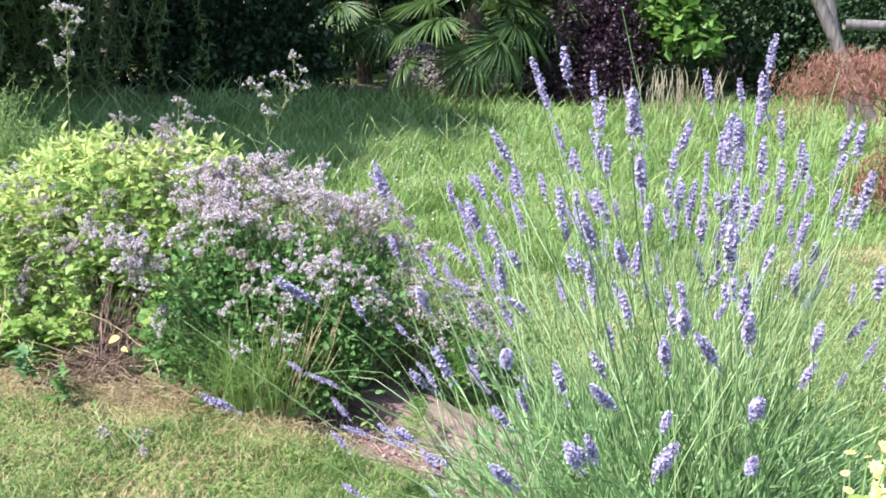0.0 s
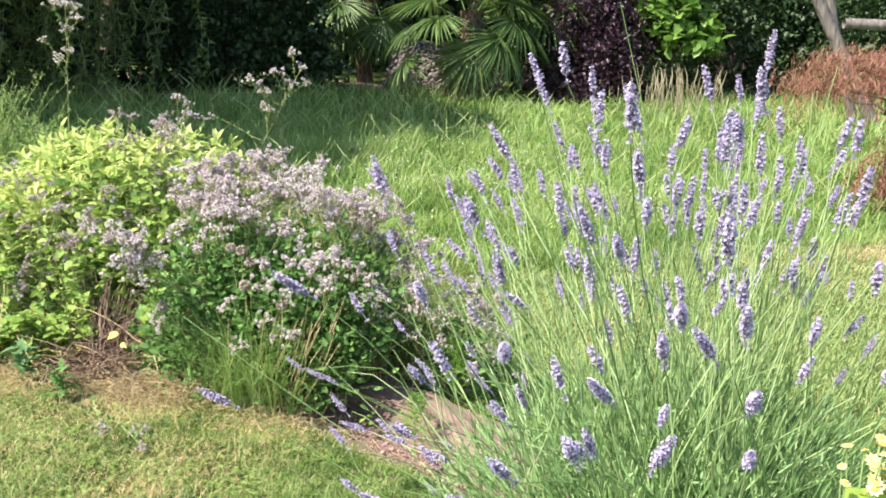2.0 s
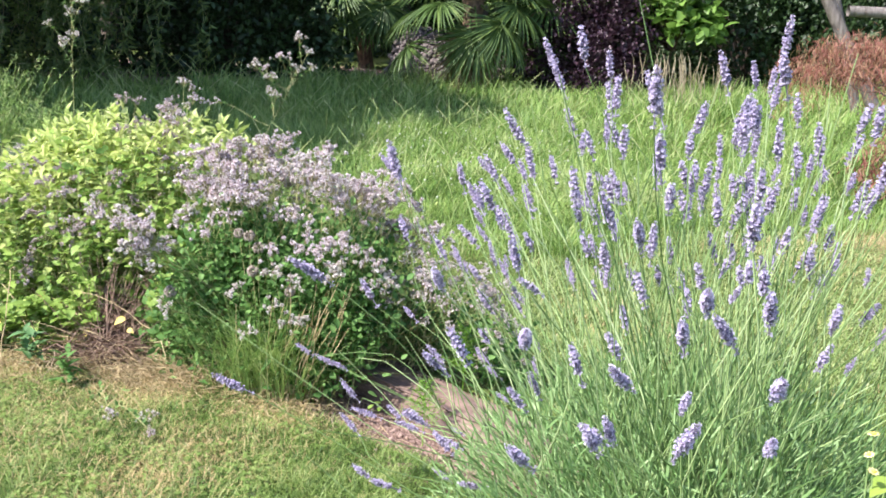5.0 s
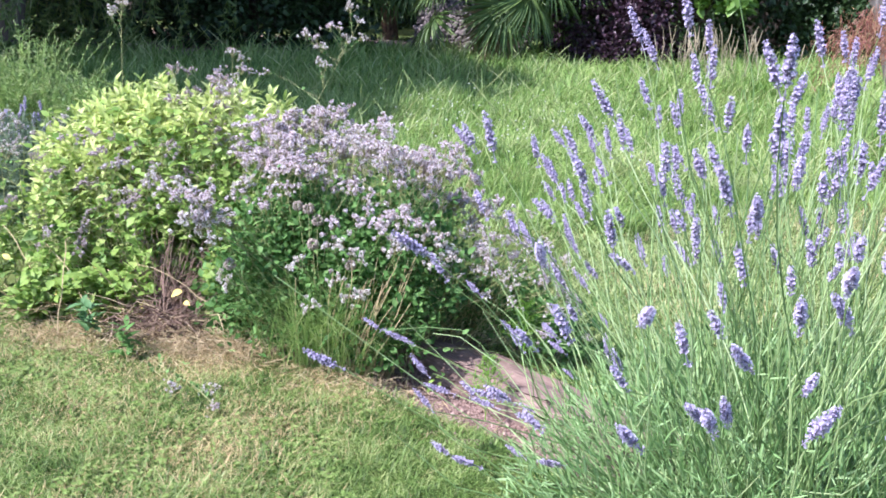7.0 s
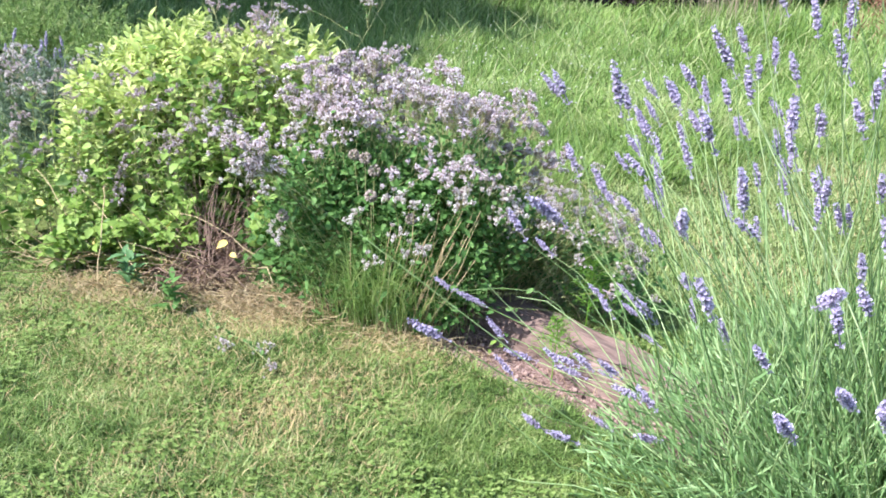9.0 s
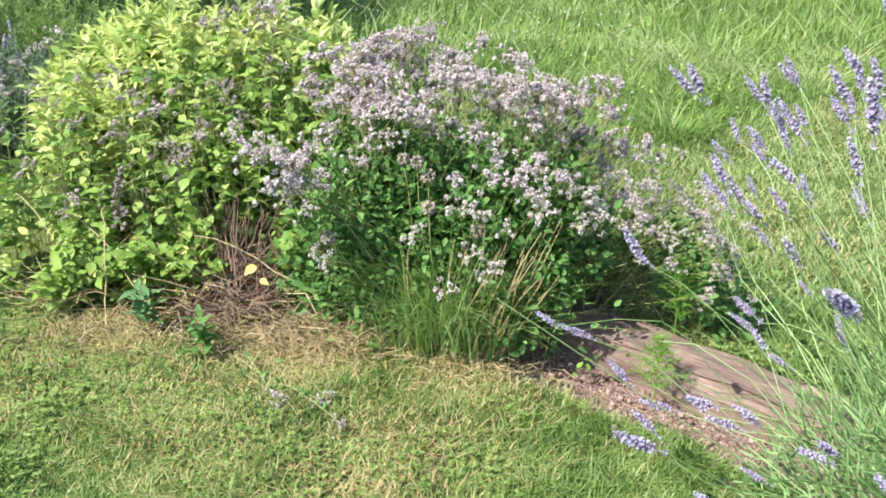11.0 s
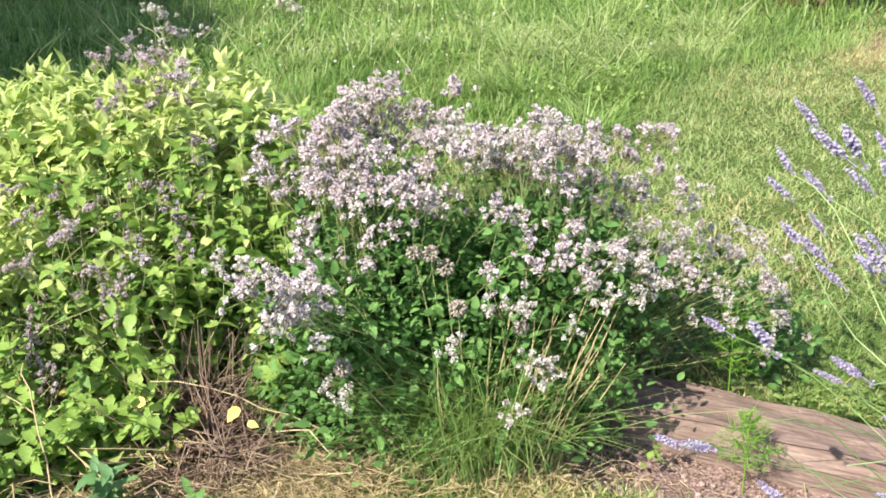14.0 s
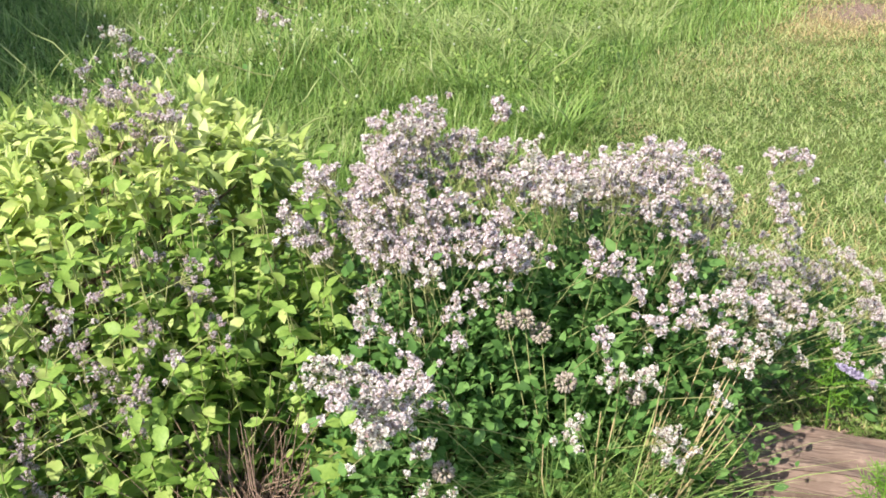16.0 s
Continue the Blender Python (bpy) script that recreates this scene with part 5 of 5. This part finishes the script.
spiky_clump("lavender", "small dark violet lavender plant behind the catmint", (-2.40, 4.12), 46, 0.46, 0.12, M_grey, "shrub", None, 20)
spiky_clump("rosemary", "tall green rosemary with upright needle-leaved shoots", (-2.82, 4.75), 120, 0.85, 0.2, M_tuft, "shrub")
spiky_clump("rosemary", "green rosemary shoots behind the sage", (-2.42, 4.72), 80, 0.62, 0.16, M_tuft, "shrub")
spiky_clump("catmint", "grey-green catmint with faded pale flower heads", (-2.22, 3.68), 120, 0.5, 0.22, M_grey, "herb plant", 40)


# ---- background: trees, palms, shrubs ----
def tree(name, label, at, h, crown_c, crown_r, leaves, size, material, trunk_r=0.16, group="", limbs=9, leaf=None, drop=0.0):
    z = float(gz(*at))
    root = thing(name, (*at, z), label, "tree", group)
    k = 8
    s = np.linspace(0, 1, k)
    t = np.stack([0.25 * np.sin(s * 2.2 + at[0]), 0.2 * np.sin(s * 1.7 + at[1]), s * h * 0.8 - 0.1], 1)
    wood = [tubes(t[None], (trunk_r * (1 - 0.75 * s) + 0.12 * trunk_r * np.exp(-s * 14))[None], 9)]
    cc, cr = np.array(crown_c), np.array(crown_r)
    a = t[R.integers(2, k - 1, limbs)]
    b = cc + sphere_dirs(limbs, -0.5) * cr * R.uniform(0.5, 0.9, limbs)[:, None]
    lim = bows(a, b, 6, 0.5, 0.1)
    wood.append(tubes(lim, np.tile(np.linspace(trunk_r * 0.42, trunk_r * 0.08, 6), (limbs, 1)), 6))
    part("trunk", merge(*wood), M_bark, root)
    # crown: clumps of leaves on the limbs and through the crown, with gaps
    nc = max(30, leaves // 90)
    cl = cc + sphere_dirs(nc, -0.75) * cr * (R.uniform(0.25, 1, nc) ** 0.45)[:, None]
    i = R.integers(0, nc, leaves)
    q = cl[i] + R.normal(0, 1, (leaves, 3)) * cr * 0.13
    q[:, 2] -= drop * R.random(leaves) ** 2
    d = unit(sphere_dirs(leaves) + np.array([0, 0, -0.5]))
    m = turn_frames(d, unit(sphere_dirs(leaves) * 0.8 + np.array([0, 0, 1.0]))) * (size * R.uniform(0.6, 1.3, leaves))[:, None, None]
    tagged(part("crown", scatter(leaf if leaf else far_leaf(0.62), m, q), material, root), kind="stuff")


def shrub(name, label, at, r, leaves, size, material, category="shrub", leaf=None, droop=0.0, lift=0.0, twig=0.025, skirt=0.0):
    z = float(gz(*at))
    root = thing(name, (*at, z), label, category)
    n = 22
    a = np.stack([R.normal(0, 0.04, n), R.normal(0, 0.04, n), np.full(n, lift * 0.8)], 1)
    b = sphere_dirs(n, 0.15) * np.array(r) * 0.8 + np.array([0, 0, lift])
    p = bows(a, b, 5, 0.4, 0.03)
    for i in range(n):
        part("branch", tubes(p[i:i + 1], np.linspace(twig, twig * 0.2, 5)[None], 4), M_bark, root)
    if lift:
        part("trunk", tubes(np.array([[[0.02, 0, -0.05], [-0.02, 0.01, lift * 0.4], [0.0, 0.0, lift * 0.85]]]), np.array([[0.024, 0.018, 0.015]]), 7), M_bark, root)
    nc = max(24, leaves // 60)
    cl = sphere_dirs(nc, -0.05) * np.array(r) * (R.uniform(0.2, 1, nc) ** 0.35)[:, None]
    i = R.integers(0, nc, leaves)
    q = cl[i] + R.normal(0, 1, (leaves, 3)) * np.array(r) * 0.10
    q[:, 2] = np.abs(q[:, 2]) + 0.02 + lift
    q[:, 2] -= skirt * R.random(leaves) ** 2 * np.clip(np.hypot(q[:, 0] / r[0], q[:, 1] / r[1]), 0, 1) ** 2
    d = unit(sphere_dirs(leaves) + np.array([0, 0, -droop]))
    m = turn_frames(d, unit(sphere_dirs(leaves) * 0.7 + np.array([0, 0, 1.0]))) * (size * R.uniform(0.6, 1.3, leaves))[:, None, None]
    tagged(part("foliage", scatter(leaf if leaf else far_leaf(0.68), m, q), material, root), kind="stuff")


def fan_palm(at, trunk_h, fronds, label):
    z = float(gz(*at))
    root = thing("fan_palm", (*at, z), label, "palm", "fan palms")
    s = np.linspace(0, 1, 9)
    t = np.stack([0.08 * np.sin(s * 3 + at[0]), 0.06 * s, s * trunk_h - 0.1], 1)
    trunk = part("trunk", tubes(t[None], (0.15 + 0.02 * np.sin(s * 40))[None], 12), M_fibre, root)
    for i, (az, el, length, dead) in enumerate(fronds):
        d = np.array([math.cos(az) * math.cos(el), math.sin(az) * math.cos(el), math.sin(el)])
        a = t[-1] + np.array([0, 0, -0.02 * i])
        b = a + d * length + np.array([0, 0, -0.12 * length])
        pet = bows(a[None], b[None], 6, -0.2)
        fr = part("frond", tubes(pet, np.linspace(0.014, 0.009, 6)[None], 5), M_palmdead if dead else M_palm, root)
        n = 44
        fa = np.linspace(-2.0, 2.0, n)
        fwd = unit(pet[0, -1] - pet[0, -3])
        fwd = unit(fwd + np.array([0, 0, -0.55 - 0.5 * dead]))
        side = unit(np.cross(fwd, np.array([0, 0, 1.0])))
        nor = np.cross(side, fwd)
        dirs = unit(np.cos(fa)[:, None] * fwd + np.sin(fa)[:, None] * side + nor * (0.22 * np.cos(3 * fa))[:, None] * 0.4 + R.normal(0, 0.03, (n, 3)))
        m = turn_frames(dirs, np.tile(nor, (n, 1)) + 0.35 * np.sin(np.arange(n) * np.pi)[:, None] * side) * (R.uniform(0.88, 1.05, n) * (0.60 + 0.14 * np.cos(fa)))[:, None, None]
        v, f = scatter(leaf_shape(1, 0.058, 0.45, 0.34, rows=6), 1.04 * m, np.tile(pet[0, -1], (n, 1)))
        part("fan", (v, f), M_palmdead if dead else M_palm, fr)


def palms():
    # fronds: bearing, rise and stalk length, and whether withered
    main = [(-75, -42, 0.62, 0), (-95, -62, 0.45, 0), (-40, -22, 0.60, 0), (-15, 2, 0.62, 0), (12, 28, 0.6, 0), (60, 45, 0.6, 0), (-100, 52, 0.55, 0), (-20, 62, 0.5, 0),
            (186, 4, 0.75, 0), (204, -24, 1.0, 0), (172, 34, 0.7, 0), (130, 58, 0.6, 0), (224, 20, 0.6, 0), (-60, -72, 0.35, 1), (230, -60, 0.4, 1)]
    dark = [(-85, -50, 0.55, 0), (-55, -35, 0.6, 0), (-125, -40, 0.6, 0), (-60, 40, 0.6, 0), (200, 30, 0.7, 0), (150, 55, 0.6, 0), (20, 25, 0.6, 0), (-110, 62, 0.5, 0), (80, 50, 0.6, 0), (240, 5, 0.7, 0)]
    small = [(-70, 10, 0.5, 0), (-20, 35, 0.5, 0), (180, 30, 0.55, 0), (215, 0, 0.6, 0), (120, 55, 0.5, 0), (-95, -35, 0.5, 0), (40, 50, 0.5, 0), (-100, 60, 0.5, 0)]
    for at, h, fronds, words in (((-1.05, 13.3), 1.35, main, "fan palm with stiff green fronds and a shaggy trunk"),
                                 ((-2.9, 15.5), 1.55, dark, "fan palm with dark green fronds standing in shade"),
                                 ((-0.15, 14.3), 1.3, small, "small fan palm with green fronds beside the purple shrub")):
        fan_palm(at, h, [(radians(a), radians(e), k, dead) for a, e, k, dead in fronds], words)


palms()


def gravel_bank():
    n = 2600
    x, y = R.uniform(-2.4, -0.6, n), R.uniform(14.2, 15.9, n)
    q = on_ground(x, y, 0) + np.stack([0 * x, 0 * x, 0.62 * smooth(14.2, 15.6, y) + R.uniform(-0.02, 0.04, n)], 1)
    m = turn_frames(sphere_dirs(n), sphere_dirs(n)) * R.uniform(0.03, 0.065, n)[:, None, None]
    mm, nt, p = mat("grey_pink_stone")
    rnd = nt.nodes.new("ShaderNodeNewGeometry").outputs["Random Per Island"]
    f = mathn(nt, "ADD", mathn(nt, "MULTIPLY", rnd, 0.7), mathn(nt, "MULTIPLY", tex_noise(nt, 30), 0.3))
    nt.links.new(ramp(nt, f, [(0.1, (0.05, 0.042, 0.038)), (0.5, (0.10, 0.083, 0.076)), (0.9, (0.20, 0.172, 0.158))]), p.inputs["Base Color"])
    p.inputs["Roughness"].default_value = 0.9
    tagged(part("stone_bank", scatter(bud_shape(0.7, 1.4, 6, 4), m, q), mm, smooth=False), "bank of grey-pink stones behind the palms", "stones", kind="stuff")


gravel_bank()

# shrubs along the end of the lawn
LEAF_BIG = leaf_shape(1, 0.8, 0.12, 0.25, 0.12, 4)
shrub("purple_shrub", "dark purple-leaved shrub at the lawn's end", (0.72, 14.0), (1.0, 0.8, 1.9), 9000, 0.07, M_purple)
shrub("green_shrub", "bright green broad-leaved shrub in sunlight", (1.85, 14.2), (0.72, 0.6, 1.5), 1250, 0.16, M_bright, leaf=LEAF_BIG, lift=0.75)
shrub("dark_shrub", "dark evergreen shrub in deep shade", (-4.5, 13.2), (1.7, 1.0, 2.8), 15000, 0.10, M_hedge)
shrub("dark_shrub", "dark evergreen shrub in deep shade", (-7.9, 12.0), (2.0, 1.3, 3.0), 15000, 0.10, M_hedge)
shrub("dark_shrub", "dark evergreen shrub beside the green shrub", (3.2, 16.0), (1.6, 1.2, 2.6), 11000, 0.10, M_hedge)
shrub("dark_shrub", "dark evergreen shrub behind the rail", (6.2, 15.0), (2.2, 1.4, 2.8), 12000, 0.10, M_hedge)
shrub("weeping_maple", "low weeping maple with fine red-brown leaves", (2.85, 7.0), (0.85, 0.75, 0.32), 9500, 0.062, M_acer, "shrub", leaf_shape(1, 0.085, 0.2, 0.4, rows=3), droop=0.8, lift=0.88, twig=0.009, skirt=0.36)
shrub("weeping_maple", "small weeping maple with fine red-brown leaves", (2.98, 6.7), (0.46, 0.38, 0.46), 2600, 0.06, M_acer, "shrub", leaf_shape(1, 0.16, 0.2, 0.4, rows=2), droop=0.8, lift=0.2, twig=0.009, skirt=0.2)


def hedge_row():
    root = thing("hedge", (0, 19.5, float(gz(0, 19.5))), "tall dark hedge of dense evergreen leaves", "hedge")
    for n, size, back, top in ((42000, 0.16, 0.0, 5.2), (26000, 0.36, 1.3, 5.8)):
        x = R.uniform(-17, 17, n)
        q = np.stack([x, back + R.uniform(-0.9, 0.9, n) + 0.5 * np.sin(x * 0.9) - 0.021 * np.clip(x, -20, 0) ** 2, R.uniform(0, 1, n) * (top + 0.8 * np.sin(x * 0.7))], 1)
        m = turn_frames(sphere_dirs(n), sphere_dirs(n)) * (size * R.uniform(0.65, 1.3, n))[:, None, None]
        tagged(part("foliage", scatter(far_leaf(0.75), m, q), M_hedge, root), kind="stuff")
    k = 18
    xs = np.linspace(-16, 16, k)
    y = 0.5 * np.sin(xs * 0.9) - 0.021 * np.clip(xs, -20, 0) ** 2
    a = np.stack([xs, y, np.full(k, -0.2)], 1)
    b = a + np.stack([R.normal(0, 0.3, k), R.normal(0, 0.2, k), np.full(k, 4.6)], 1)
    for i in range(k):
        part("trunk", tubes(bows(a[i:i + 1], b[i:i + 1], 6, 0, 0.08), np.linspace(0.1, 0.02, 6)[None], 7), M_bark, root)


hedge_row()

# trees added to shade the left lawn and the hedge, crowns out of view
for at, h, cc, cr, lv in (((-8.05, 4.5), 8.0, (0, 0, 5.4), (2.45, 1.9, 2.0), 32000), ((-7.1, 7.4), 8.0, (0, 0, 5.4), (2.2, 2.2, 2.1), 36000), ((-8.7, 8.4), 8.0, (0, 0, 5.4), (2.5, 2.5, 2.5), 38000), ((-7.6, 16.6), 9.0, (0, 0, 6.2), (3.4, 2.8, 3.2), 15000),
                          ((-1.2, 18.2), 9.0, (0, 0, 6.0), (3.4, 2.6, 3.0), 14000), ((3.4, 18.6), 9.0, (0, 0, 6.0), (3.4, 2.6, 3.0), 13000)):
    tree("shade_tree", "broad-leaved tree added for shade, its dense crown out of view", at, h, cc, cr, lv, 0.185, M_tree, 0.2, "garden trees")


def willow():
    at = (-6.3, 9.9)
    z = float(gz(*at))
    root = thing("corkscrew_willow", (*at, z), "corkscrew willow with twisted hanging shoots and narrow leaves", "tree")
    s = np.linspace(0, 1, 8)
    t = np.stack([0.2 * np.sin(s * 4), 0.15 * np.sin(s * 3 + 1), s * 4.6 - 0.1], 1)
    limbs = 16
    a = t[R.integers(4, 8, limbs)]
    az = R.uniform(0, 2 * np.pi, limbs)
    b = a + np.stack([np.cos(az) * 2.5, np.sin(az) * 2.0, R.uniform(-0.2, 0.7, limbs)], 1)
    lim = bows(a, b, 7, 0.4, 0.12)
    part("trunk", tubes(t[None], np.linspace(0.16, 0.06, 8)[None], 9), M_bark, root)
    for i in range(limbs):
        part("limb", tubes(lim[i:i + 1], np.linspace(0.05, 0.012, 7)[None], 5), M_bark, root)
    n = 230
    i = R.integers(0, limbs, n)
    st = lim[i, R.integers(3, 7, n)] + R.normal(0, 0.12, (n, 3))
    k = 14
    u = np.linspace(0, 1, k)[None, :]
    L = R.uniform(1.6, 3.6, n)[:, None]
    ph = R.uniform(0, 6.3, n)[:, None]
    p = np.stack([st[:, 0:1] + 0.06 * np.sin(u * 22 + ph) + 0.25 * u * np.sin(ph), st[:, 1:2] + 0.06 * np.cos(u * 22 + ph) + 0.25 * u * np.cos(ph), np.maximum(st[:, 2:3] - L * u, 0.25)], 2)
    tagged(part("hanging_growth", tubes(p, np.tile(np.linspace(0.006, 0.002, k), (n, 1)), 3), M_stem, root), kind="stuff")
    m_ = n * 85
    ii = R.integers(0, n, m_)
    ss = R.uniform(0, k - 1.01, m_)
    j = ss.astype(int)
    q = p[ii, j] + (p[ii, j + 1] - p[ii, j]) * (ss - j)[:, None]
    d = unit(sphere_dirs(m_) + np.array([0, 0, -0.9]))
    m = turn_frames(d, sphere_dirs(m_)) * R.uniform(0.07, 0.13, m_)[:, None, None]
    tagged(part("leaves", scatter(far_leaf(0.26, 0.2, 0.5), m, q), M_willow, root), kind="stuff")


willow()


def tan_grass():
    n = 85
    x = R.normal(1.75, 0.36, n)
    y = R.normal(12.3, 0.35, n)
    a = on_ground(x, y)
    h = R.uniform(0.3, 0.72, n)
    az = R.uniform(0, 2 * np.pi, n)
    b = a + np.stack([np.cos(az) * h * 0.2, np.sin(az) * h * 0.2, h], 1)
    p = bows(a, b, 7, 0.4, 0.012)
    r = np.tile([0.0022, 0.0022, 0.002, 0.002, 0.0050, 0.0058, 0.0016], (n, 1)) * R.uniform(0.6, 1.2, n)[:, None]
    tagged(part("tall_dry_grass", tubes(p, r, 4), M_tan), "tall tan grass gone to seed at the lawn's end", "grass", kind="stuff")


tan_grass()


def rail_fence():
    """Rough grey timber: two leaning posts and a thick rail, behind the maple."""
    at = (3.53, 11.5)
    z = float(gz(*at))
    root = thing("rustic_fence", (*at, z), "rustic fence of thick grey weathered logs", "fence")

    def log(name, a, b, r):
        p = bows(np.array([a]), np.array([b]), 7, 0, 0.012)
        part(name, tubes(p, (r * (1 + 0.06 * np.sin(np.arange(7) * 2.1)))[None], 10), M_log, root)
    log("post", (0.51, 0, 0.0), (-0.49, 0.06, 1.75), 0.073)
    log("post", (0.36, 0.36, 0.0), (-0.19, 0.36, 1.8), 0.058)
    log("rail", (-0.02, -0.07, 1.21), (3.1, 0.24, 1.19), 0.063)
    log("post", (2.9, 0.12, 0.0), (2.8, 0.12, 1.6), 0.1)


rail_fence()
